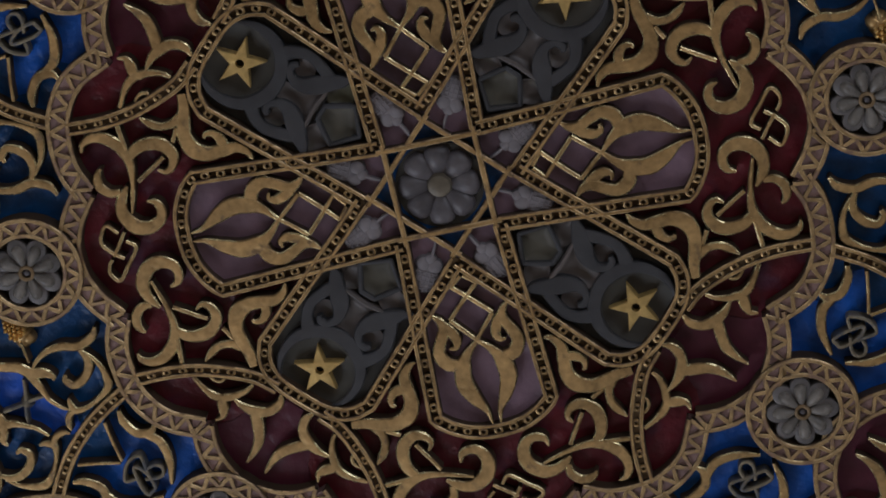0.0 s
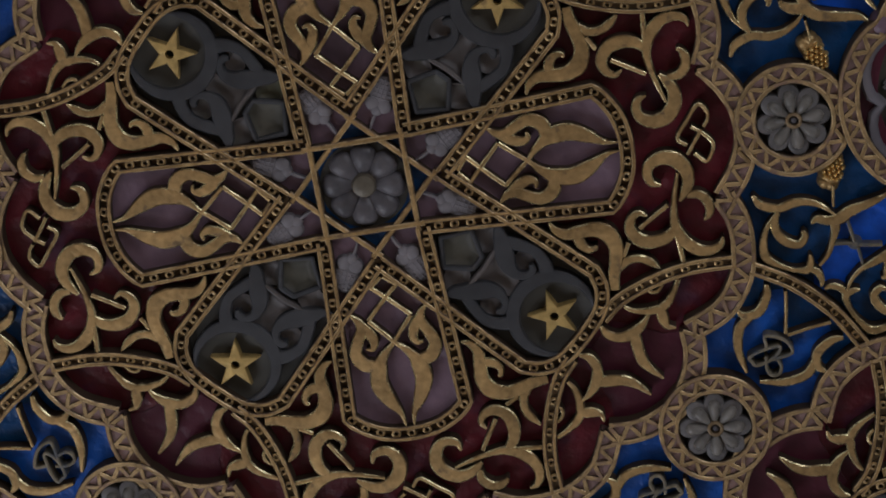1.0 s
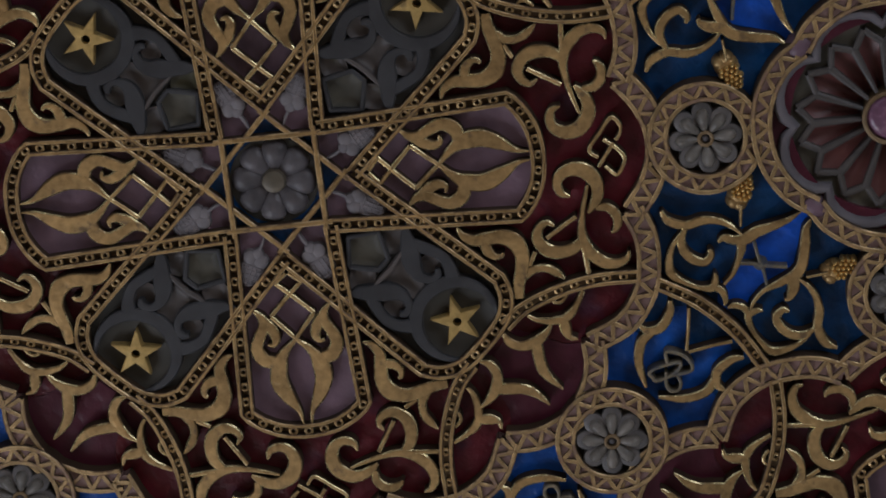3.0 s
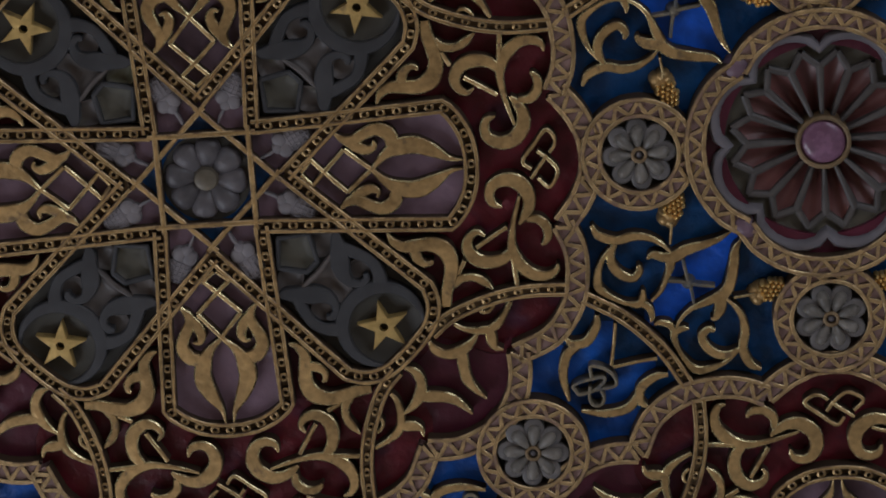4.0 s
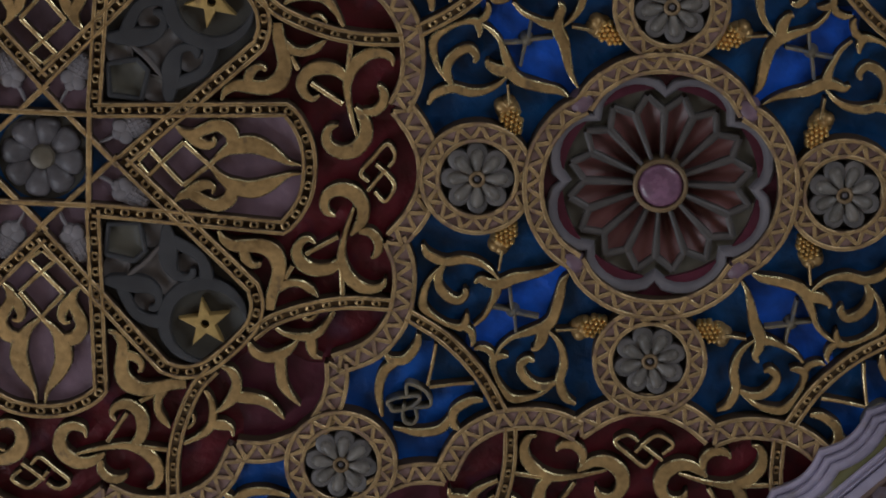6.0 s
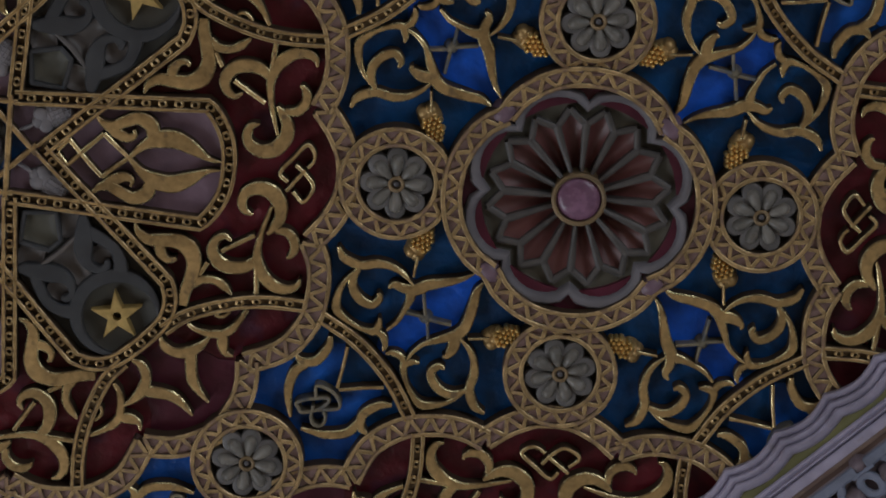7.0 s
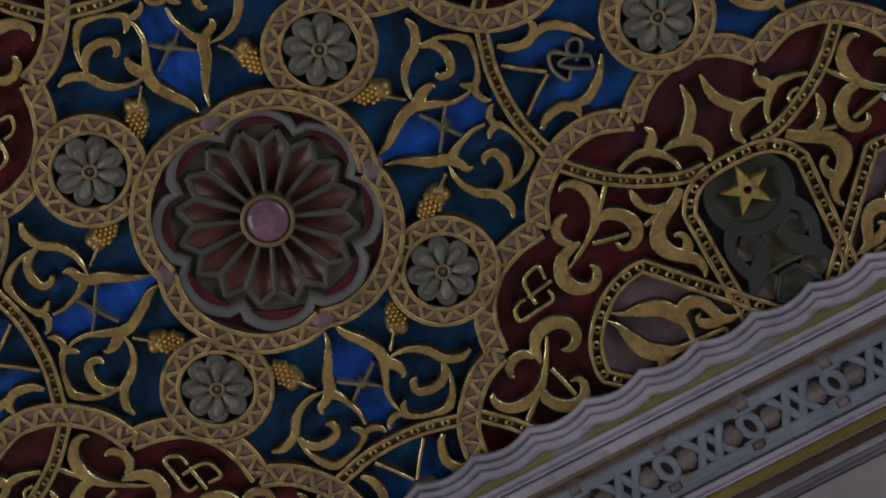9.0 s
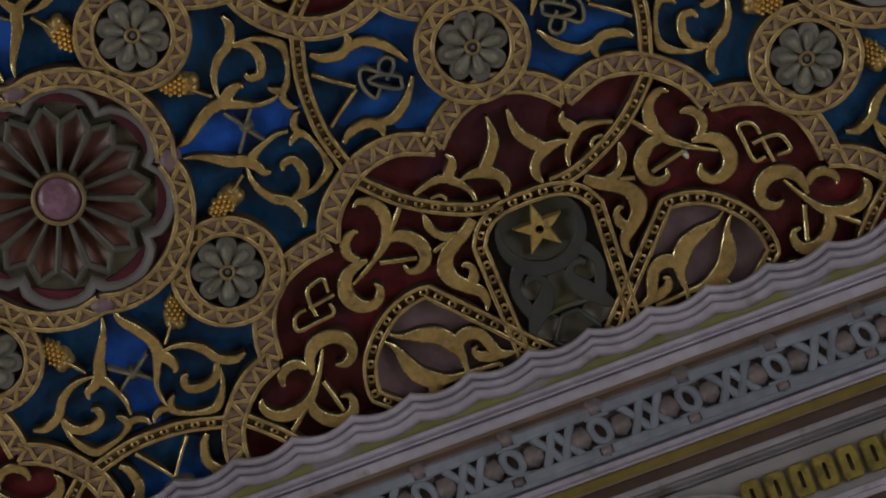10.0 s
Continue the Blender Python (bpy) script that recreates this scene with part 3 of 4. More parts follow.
    ribbon(sh, [(-0.088, 0.076, 0.0092), (0.088, 0.076, 0.0092)], 0.001, 0.03)
    fourfold("star_bar", sh.mesh("star_bar", *BAND), t)
    sh = Shape()
    ribbon(sh, [(0.122, -0.008, 0.0092), (-0.008, 0.122, 0.0092)], 0.003, 0.03)
    fourfold("star_bar", sh.mesh("star_bar", *BAND), t)
    sh = Shape()
    flat(sh, arc(0.112, 0, 360, 32)[:-1], 0.0215, 0.030)
    part("star_field", sh.mesh("star_field", BLUE), t, "deep blue painted star field")
    kite = [(0.120, 0.0), (0.128, 0.0), (0.205, 0.076), (0.086, 0.080), (0.077, 0.076), (0.076, 0.040)]
    sh = Shape()
    flat(sh, kite, 0.0200, 0.030)
    me1 = sh.mesh("leaf_field", PURPLE)
    sh = Shape()
    flat(sh, [(x, -y) for x, y in kite], 0.0200, 0.030)
    me2 = sh.mesh("leaf_field", PURPLE)
    for me in (me1, me2):
        fourfold("leaf_field", me, t, "purple painted leaf field")

    def small_leaf(m):
        sh = Shape()
        a = math.atan2(0.040, 0.075)
        ca, sa = math.cos(a), math.sin(a)

        def at(u, v):
            return 0.145 + u * ca - v * sa, (0.0565 + u * sa + v * ca) * m
        dome(sh, *at(0.006, 0), 0.030, 0.0235, 0.0080, 0.021, a * m, 20, 7, 0, 0.24)
        for u, v, r in ((-0.017, -0.0095, 0.0145), (-0.017, 0.0095, 0.0145), (-0.027, 0, 0.0110)):
            dome(sh, *at(u, v), r, r, 0.0064, 0.021, 0, 16, 6, 0, 0.24)
        ribbon(sh, [(*at(-0.062, 0), 0.003), (*at(-0.046, -0.001), 0.005), (*at(-0.032, 0), 0.004)], 0.009, 0.03)
        for k in range(-2, 3):
            o = 0.0076 * k
            long, wide = 0.023 * math.sqrt(1 - (o / 0.023) ** 2), 0.0175 * math.sqrt(1 - (o / 0.028) ** 2)
            ribbon(sh, [(*at(0.008 - long * 0.5, o), 0.0024), (*at(0.006 + long, o * 0.9), 0.0022)], 0.0072, 0.02, bevel=0.0008)
            ribbon(sh, [(*at(0.010 + o, -wide), 0.0024), (*at(0.010 + o, wide), 0.0022)], 0.0076, 0.02, bevel=0.0008)
        return sh
    eightfold("small_leaf", small_leaf, (PALE,), t, "pale grey carved leaf")
    # middle rosette
    sh = Shape()
    flat(sh, arc(0.073, 0, 360, 32)[:-1], 0.019, 0.030)
    rosette = part("rosette", sh.mesh("rosette", SLATE_DEEP), t, "grey eight-petalled middle rosette")
    sh = Shape()
    egg(sh, 0.014, 0.0710, 0.0218, 0.003, 0.022, 0.66, 0.36)
    me = sh.mesh("petal", STONE, angle=70)
    for k in range(8):
        part("petal", me, rosette, "", pose(0, 0, 0, 0, 0, 45 * k + 8))
    sh = Shape()
    dome(sh, 0, 0, 0.0215, 0.0215, 0.0005, 0.016, 0, 20, 6, 0, 0.22)
    part("rosette_hub", sh.mesh("rosette_hub", HUB), t, "dull gilt rosette hub")
    # scrolls
    for name, lines in (("axis_scroll", RED_SCROLLS), ("tendril", RED_TENDRILS), ("leaf_scroll", RED_LEAVES), ("claw_scroll", RED_CLAWS), ("fork_scroll", RED_FORKS)):
        eightfold(name, lambda m, lines=lines: strokes(lines, m), (GOLD,), t)
    fourfold("axis_knot", strokes(AXIS_KNOT).mesh("axis_knot", GOLD), t)
    eightfold("arm_leaf", lambda m: strokes(ARM_LEAF, m, 0.003, 0.032), (GOLD,), t)
    for m in (1, -1):
        fourfold("slate_scroll", strokes([diagonal(p, m) for p in SLATE_SCROLL], 1, 0.0050, 0.030).mesh("slate_scroll", SLATE), t, "dark slate carved scroll")
        sh = Shape()
        dish(sh, diagonal(SLATE_SIDE, m), 0.0125, 0.0225)
        dish(sh, diagonal([(0.294 + 0.027 * math.cos(math.tau * i / 16), 0.044 + 0.025 * math.sin(math.tau * i / 16)) for i in range(16)], m), 0.0130, 0.0230)
        fourfold("slate_side", sh.mesh("slate_side", DISH, angle=60), t, "smoky mauve hollow beside the slate frame")
    sh = Shape()
    dish(sh, diagonal(SLATE_TULIP), 0.0085, 0.0215)
    ribbon(sh, diagonal(SLATE_LIP), 0.0062, 0.022)
    fourfold("slate_tulip", sh.mesh("slate_tulip", DISH, angle=60), t, "olive grey hollow tulip with a raised lip")
    sh = Shape()
    ribbon(sh, [(*p, 0.0080) for p in diagonal(SLATE_FRAME)], 0.0080, 0.030, True, 2)
    slate_frames = fourfold("slate_frame", sh.mesh("slate_frame", SLATE), t, "dark slate five-sided frame")
    sh = Shape()
    dish(sh, diagonal(SLATE_FRAME), 0.0135, 0.0245)
    bowl = sh.mesh("slate_bowl", SHELL, angle=60)
    for ob in slate_frames:
        part("slate_bowl", bowl, ob, "olive grey hollow in the frame")
    cx = 0.269
    sh = Shape()
    ring = arc(0.0680, 45 + 40, 45 + 320, 24, cx, cx)
    ribbon(sh, [(x, y, 0.004 + 0.021 * math.sin(math.pi * i / 24)) for i, (x, y) in enumerate(ring)], 0.0052, 0.040, steps=2)
    fourfold("crescent", sh.mesh("crescent", SLATE), t, "dark slate carved crescent")
    sh = Shape()
    dish(sh, arc(0.063, 0, 360, 28, cx + 0.005, cx + 0.005)[:-1], 0.0150, 0.0262)
    fourfold("star_bowl", sh.mesh("star_bowl", SLATE_DEEP, angle=60), t, "smoky hollow round the gilt star")
    # five-pointed star with a drilled middle
    sh = Shape()
    n = 10
    pts = [(cx + (0.0445 if i % 2 == 0 else 0.0168) * math.cos(radians(45 + 36 * i)), cx + (0.0445 if i % 2 == 0 else 0.0168) * math.sin(radians(45 + 36 * i))) for i in range(n)]
    hole = [(cx + 0.0075 * math.cos(radians(45 + 36 * i)), cx + 0.0075 * math.sin(radians(45 + 36 * i))) for i in range(n)]
    inner = [(cx + (x - cx) * 0.90, cx + (y - cx) * 0.90) for x, y in pts]
    verts = [(x, y, 0.038) for x, y in pts] + [(x, y, 0.0062) for x, y in pts] + [(x, y, 0.0042) for x, y in inner] + [(x, y, 0.0036) for x, y in hole] + [(x, y, 0.02) for x, y in hole]
    faces = [(k * n + i, k * n + (i + 1) % n, (k + 1) * n + (i + 1) % n, (k + 1) * n + i) for k in range(4) for i in range(n)]
    sh.add(verts, faces)
    fourfold("star", sh.mesh("star", STAR_GILT, angle=5), t, "gilt five-pointed star")
    return t


def small_rosette(at, count=8):
    t = thing("ceiling_rosette", "grey petalled rosette in a gilt zigzag ring", "rosette", "rosettes of the ceiling", at)
    c = np.array([(x, y, 0) for x, y in arc(0.0775, 0, 360, 40)[:-1]])
    rails, back, bars = zigzag_band(c, 0.034, 0.0165, True)
    ring = part("ring", rails.mesh("ring", RING), t)
    part("backing", back.mesh("backing", MAUVE), ring, "mauve painted backing")
    zigzag(bars, ring)
    bed = Shape()
    flat(bed, arc(0.063, 0, 360, 32)[:-1], 0.026, 0.047)
    bed = part("bed", bed.mesh("bed", SLATE_DEEP), t, "dark rosette bed")
    sh = Shape()
    n = 20
    loops = [(1.0, 0.028), (1.0, 0.0085), (0.93, 0.0055), (0.75, 0.0038), (0.4, 0.0035)]
    verts = [(0.0385 + 0.0232 * k * math.cos(math.tau * i / n), 0.0178 * k * math.sin(math.tau * i / n), z) for k, z in loops for i in range(n)]
    sh.add(verts, [(k * n + i, k * n + (i + 1) % n, (k + 1) * n + (i + 1) % n, (k + 1) * n + i) for k in range(4) for i in range(n)] + [tuple(range(4 * n, 5 * n))])
    me = sh.mesh("scallop", SCALLOP)
    for k in range(count):
        part("scallop", me, bed, "dark grey scallop behind a petal", pose(0, 0, 0.0004 * D * (k % 2), 0, 0, 360 * (k + 0.5) / count))
    sh = Shape()
    egg(sh, 0.009, 0.0505, 0.0106, -0.0075, 0.006, 0.68, 0.5)
    me = sh.mesh("petal", PETAL, angle=70)
    for k in range(count):
        part("petal", me, t, "grey carved petal", pose(0, 0, 0, 0, 0, 360 * (k + 0.5) / count))
    sh = Shape()
    washer(sh, 0, 0, 0.0135, 0.0080, -0.004, 0.02, 18)
    part("hub", sh.mesh("hub", DARK_GOLD), t, "dull gilt hub ring")
    sh = Shape()
    dome(sh, 0, 0, 0.0085, 0.0085, -0.0015, 0.010)
    part("hub_eye", sh.mesh("hub_eye", STONE), t, "grey eye of the hub")
    return t


def flower(at):
    t = thing("ceiling_flower", "wine red sixteen-petalled flower panel in a lobed gilt ring", "ceiling flower", "flowers of the ceiling", at)
    lobe = [(0.131, -0.131), (0.166, -0.106), (0.196, -0.058), (0.206, 0), (0.196, 0.058), (0.166, 0.106), (0.131, 0.131)]
    c = spline([(*p, 0) for p in lobe], 6)
    rails, back, bars = zigzag_band(c, 0.035)
    rails, back = rails.mesh("ring_lobe", RING), back.mesh("backing", MAUVE)
    for k in range(4):
        o = part("ring_lobe", rails, t, "", pose(0, 0, -0.0130 * D, 0, 0, 90 * k))
        zigzag(bars, o)
        part("backing", back, o, "mauve painted backing")
    sh = Shape()
    dome(sh, 0.133, 0.133, 0.022, 0.026, -0.0155, 0.02, radians(45), 9, 4, 0, 0.3)
    fourfold("corner_boss", sh.mesh("corner_boss", PURPLE), t, "rubbed mauve corner boss")
    sh = Shape()
    washer(sh, 0, 0, 0.206, 0.158, 0.0135, 0.047, 48)
    part("field", sh.mesh("field", PLUM), t, "plum painted field")
    # eight-lobed moulding, cusps on the axes and diagonals
    pts = []
    for k in range(8):
        for i in range(8):
            a = 45 * (k + i / 8)
            r = 0.152 + 0.029 * math.sin(math.pi * i / 8) ** 0.6
            pts.append((r * math.cos(radians(a)), r * math.sin(radians(a)), 0))
    c = np.array(pts)
    sh = Shape()
    sweep(sh, c, lambda i: [(-0.0105, 0.050), (-0.0105, 0.0075), (-0.009, 0.0025), (-0.006, 0.000), (-0.001, 0.0005), (0.004, 0.0035), (0.0075, 0.0095), (0.009, 0.018), (0.009, 0.050)], True)
    part("moulding", sh.mesh("moulding", FRAME_GREY), t, "grey violet lobed moulding")
    sh = Shape()
    flat(sh, [(x * 0.985, y * 0.985) for x, y, z in pts], 0.056, 0.064)
    part("bed", sh.mesh("bed", SLATE_DEEP), t, "olive black recessed bed")
    # hollow ground between the petal tips and the moulding
    sh = Shape()
    inner = [((0.117, 0.128, 0.143, 0.128)[i % 4] * math.cos(radians(5.625 * i)), (0.117, 0.128, 0.143, 0.128)[i % 4] * math.sin(radians(5.625 * i))) for i in range(64)]
    outer = [(x * 0.97, y * 0.97) for x, y, z in pts]
    verts = [(a[0] + (b[0] - a[0]) * k, a[1] + (b[1] - a[1]) * k, z) for k, z in ((0, 0.022), (0.35, 0.027), (0.7, 0.025), (1, 0.014)) for a, b in zip(inner, outer)]
    sh.add(verts, [(j * 64 + i, j * 64 + (i + 1) % 64, j * 64 + 64 + (i + 1) % 64, j * 64 + 64 + i) for j in range(3) for i in range(64)])
    part("hollow", sh.mesh("hollow", SHELL, angle=50), t, "olive grey hollow round the petals")
    # sixteen pointed petals, each a trough that rises towards its tip
    wedge = math.tan(radians(11.25))
    sh = Shape()
    rows, n = 8, 7
    verts = []
    for k in range(rows + 1):
        f = k / rows
        for i in range(n):
            g = -1 + 2 * i / (n - 1)
            x = 0.036 + (0.145 - 0.026 * abs(g) - 0.036) * f
            floor = 0.046 - 0.021 * f - 0.004 * f ** 6
            verts.append((x, x * wedge * g * (1 if f < 0.78 else 1 - 0.1 * (f - 0.78)), floor + (0.020 - floor) * abs(g) ** 2.4))
    sh.add(verts, [(k * n + i, k * n + i + 1, (k + 1) * n + i + 1, (k + 1) * n + i) for k in range(rows) for i in range(n - 1)])
    me = sh.mesh("petal", WINE, angle=60)
    sh = Shape()
    for s in (-1, 1):
        ribbon(sh, [(0.119, 0.0237 * s, 0.0108), (0.148, 0, 0.0108)], 0.012, 0.060, bevel=0.0032, dome=0.0008)
    ribbon(sh, [(0.040, 0.040 * wedge, 0.006), (0.075, 0.075 * wedge, 0.0096), (0.123, 0.123 * wedge, 0.0140)], 0.0112, 0.060, bevel=0.0036, dome=0.0008)
    rib = sh.mesh("rib", RIB_GREY)
    for k in range(16):
        part("petal", me, t, "", pose(0, 0, 0, 0, 0, 22.5 * k + 11.25))
        part("rib", rib, t, "dark slate rib", pose(0, 0, 0, 0, 0, 22.5 * k + 11.25))
    sh = Shape()
    washer(sh, 0, 0, 0.0445, 0.0375, -0.001, 0.066, 32)
    part("hub_ring", sh.mesh("hub_ring", DARK_GOLD), t, "gilt hub ring")
    sh = Shape()
    dome(sh, 0, 0, 0.0385, 0.0385, -0.005, 0.010, 0, 28, 7)
    part("hub", sh.mesh("hub", ROSE), t, "rose purple glazed boss")
    return t


def diagonal_mirror(lines):
    """Mirrors strokes across the diagonal that runs from the flower to its corner."""
    return [[(-p[1], -p[0], *p[2:]) for p in s] for s in lines]


def grape(t, x, y, turn, flip):
    a = radians(turn)
    ca, sa = math.cos(a), math.sin(a)

    def at(u, v):
        v *= flip
        return x + u * ca - v * sa, y + u * sa + v * ca
    sh = Shape()
    for u, v, r in ((-0.010, -0.0055, 0.0135), (-0.010, 0.0055, 0.0135), (0.001, 0, 0.0205)):
        dome(sh, *at(u, v), r, r, 0.008, 0.030, 0, 14, 5, 0, 0.35)
    ob = part("grape_leaf", sh.mesh("grape_leaf", GOLD), t, "gilt vine leaf")
    sh = Shape()
    for j in range(6):
        n = (3, 4, 3, 4, 3, 2)[j]
        for i in range(n):
            px, py = at(0.002 + 0.0072 * j, (i - (n - 1) / 2) * (0.0098 - 0.0004 * j))
            dome(sh, px, py, 0.0057, 0.0057, -0.003 + 0.0016 * abs(i - (n - 1) / 2), 0.020, 0, 8, 4)
    part("grape_bead", sh.mesh("grape_bead", BRIGHT_GOLD), ob, "bright gilt bunch of grapes")


def arabesque():
    """One blue corner between flower and medallions, built in the flower's lower left quarter."""
    t = thing("blue_arabesque", "gilt vine scrolls on a deep blue ceiling field", "arabesque", "arabesques of the ceiling")
    for name, lines in (("vine_scroll", BLUE_SCROLLS), ("crown_scroll", BLUE_CROWN), ("corner_leaf", BLUE_LEAF), ("cross_stem", BLUE_CROSS), ("grape_stem", GRAPE_STEM)):
        top = 0.010 if name == "cross_stem" else 0.004
        for s in (lines, CROWN_LOW if name == "crown_scroll" else diagonal_mirror(lines)):
            part(name, strokes(s, 1, top, 0.048).mesh(name, TARNISH if name == "cross_stem" else GOLD), t)
    part("knot", strokes(BLUE_KNOT, 1, 0.003, 0.048).mesh("knot", TARNISH), t)
    side = [(-0.198, 0.0)] + [(x - 1, y) for x, y in LOBE_EAST[3:] + LOBE_NEXT[1:] + LOBE_DIAGONAL[1:3]]
    rim = side + [(-0.5, 0.5)] + [(-y, -x) for x, y in reversed(side)] + [(-0.195 * math.sin(radians(a)), 0.195 * math.cos(radians(a))) for a in (20, 45, 70)]
    sh = Shape()
    flat(sh, rim, 0.033, 0.052)
    part("field", sh.mesh("field", BLUE), t, "deep blue painted field")
    sh = Shape()
    dome(sh, -0.228, 0.228, 0.0145, 0.0145, 0.006, 0.048)
    part("cross_hub", sh.mesh("cross_hub", TARNISH), t)
    grape(t, -0.252, 0.110, -64, 1)
    grape(t, -0.110, 0.252, -26, -1)
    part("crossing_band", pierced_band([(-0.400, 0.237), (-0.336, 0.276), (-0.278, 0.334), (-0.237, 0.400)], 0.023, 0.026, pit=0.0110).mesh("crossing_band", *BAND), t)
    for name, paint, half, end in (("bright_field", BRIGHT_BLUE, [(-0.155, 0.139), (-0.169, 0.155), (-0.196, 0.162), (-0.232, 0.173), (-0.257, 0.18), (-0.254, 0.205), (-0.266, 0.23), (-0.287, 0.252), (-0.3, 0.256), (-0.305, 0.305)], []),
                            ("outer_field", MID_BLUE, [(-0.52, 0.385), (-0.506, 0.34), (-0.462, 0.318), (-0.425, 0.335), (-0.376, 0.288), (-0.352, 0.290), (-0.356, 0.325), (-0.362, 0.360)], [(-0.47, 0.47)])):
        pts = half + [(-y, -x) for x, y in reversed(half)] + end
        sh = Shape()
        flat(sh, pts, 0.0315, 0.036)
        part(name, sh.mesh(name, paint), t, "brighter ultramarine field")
    return t


# ---- the room: ceiling, with floor and window walls added out of view ----
def block(name, p0, p1, q0, q1, z0, z1, mat, holes=()):
    """A box in room axes, metres."""
    bm = bmesh.new()
    vs = [bm.verts.new(pq(p, q, z)) for z in (z0, z1) for p, q in ((p0, q0), (p1, q0), (p1, q1), (p0, q1))]
    for f in ((0, 1, 2, 3), (7, 6, 5, 4), (0, 4, 5, 1), (1, 5, 6, 2), (2, 6, 7, 3), (3, 7, 4, 0)):
        bm.faces.new([vs[i] for i in f])
    bmesh.ops.recalc_face_normals(bm, faces=bm.faces)
    me = bpy.data.meshes.new(name)
    bm.to_mesh(me)
    bm.free()
    me.materials.append(mat)
    return new(name, me)


WALL = 0.3
SILL, HEAD = 0.9, 3.7
tagged(block("floor", P_MIN - WALL, P_MAX + WALL, Q_MIN - WALL, Q_MAX + WALL, -0.2, 0, PARQUET), "oak floor of the hall", "floor", kind="structure")
DEEP = TOP + 0.070 * D
tagged(block("ceiling", P_MIN - WALL, P_MAX + WALL + 0.3, Q_MIN - WALL, Q_MAX + WALL, DEEP, DEEP + 0.25, BLUE), "deep blue painted ceiling behind carved gilding", "ceiling", kind="structure")
tagged(block("wall_east", P_MAX, P_MAX + WALL, Q_MIN - WALL, Q_MAX + WALL, 0, TOP - 0.24, PLASTER), "plain plaster wall below the cornice", "wall", kind="structure")


def window_wall(name, along, fixed0, fixed1, lo, hi, centres):
    """An unseen wall with assumed window openings, from piers, a plinth and a lintel."""
    def piece(nm, a, b, z0, z1):
        return block(nm, fixed0, fixed1, a, b, z0, z1, PLASTER) if along == "q" else block(nm, a, b, fixed0, fixed1, z0, z1, PLASTER)
    wall = tagged(piece(name, lo, hi, 0, SILL), "unseen plaster wall with assumed tall windows", "wall", kind="structure")
    piece("lintel", lo, hi, HEAD, DEEP).parent = wall
    edges = [lo] + [e for c in sorted(centres) for e in (c - 0.65, c + 0.65)] + [hi]
    for a, b in zip(edges[::2], edges[1::2]):
        piece("pier", a, b, SILL, HEAD).parent = wall


window_wall("wall_west", "q", P_MIN - WALL, P_MIN, Q_MIN - WALL, Q_MAX + WALL, WINDOWS_P)
window_wall("wall_south", "p", Q_MIN - WALL, Q_MIN, P_MIN, P_MAX, WINDOWS_Q)
window_wall("wall_north", "p", Q_MAX, Q_MAX + WALL, P_MIN, P_MAX, WINDOWS_Q)

# ---- ceiling ornament ----
first = medallion((0, 0))
for at in ((1, 1), (1, -1), (2, 0), (-1, 1), (-1, -1)):
    copy_thing(first, pose(at[0] * D, at[1] * D, TOP))
FLOWERS = ((1, 0), (0, 1), (0, -1), (-1, 0), (2, -1))
bloom = flower(FLOWERS[0])
for at in FLOWERS[1:]:
    copy_thing(bloom, pose(at[0] * D, at[1] * D, TOP))

spots = set()
for x, y in FLOWERS:
    for dx, dy in ((0.296, 0), (-0.296, 0), (0, 0.296), (0, -0.296), (0.5, 0.5), (0.5, -0.5), (-0.5, 0.5), (-0.5, -0.5)):
        spots.add((round(x + dx, 3), round(y + dy, 3)))
spots = sorted(s for s in spots if s[0] + s[1] < 1.9)
ros = small_rosette(spots[0])
ros.matrix_basis = pose(spots[0][0] * D, spots[0][1] * D, TOP - 0.0065 * D)
for i, s in enumerate(spots[1:]):
    copy_thing(ros, pose(s[0] * D, s[1] * D, TOP - 0.0065 * D, 0, 0, (i * 37) % 360))

vines = arabesque()
vines.matrix_basis = pose(FLOWERS[0][0] * D, FLOWERS[0][1] * D, TOP)
for x, y in FLOWERS:
    for k in range(4):
        if (x, y, k) != (*FLOWERS[0], 0):
            copy_thing(vines, pose(x * D, y * D, TOP, 0, 0, 90 * k))

# ---- cornice: p, q in units of D, drop below the relief face ----
Q0, Q1 = -1.0, 3.2


def run(name, profile, mat, parent, label="", q0=Q0, q1=Q1):
    """A straight moulding with the profile [(p, drop), ...]."""
    sh = Shape()
    k = len(profile)
    verts = [((p + q) * R2, (p - q) * R2, -d) for q in (q0, q1) for p, d in profile]
    faces = [(i, i + 1, k + i + 1, k + i) for i in range(k - 1)] + [(k - 1, 0, k, 2 * k - 1), tuple(range(k)), tuple(range(2 * k - 1, k - 1, -1))]
    sh.add(verts, faces)
    return part(name, sh.mesh(name, mat, angle=40), parent, label)


def real(p, d):
    """Where a line that shows at p on the relief face lies when it hangs d lower."""
    return p - d * (p + 0.443) / 4.865


def seen(pairs):
    return [(real(p, d), d) for p, d in pairs]


cornice = tagged(new("cornice"), "lilac grey moulded plaster cornice with scalloped edge", "cornice", kind="structure")
cornice.matrix_basis = pose(0, 0, TOP)
WAVE, PHASE = 0.1035, 1.0178


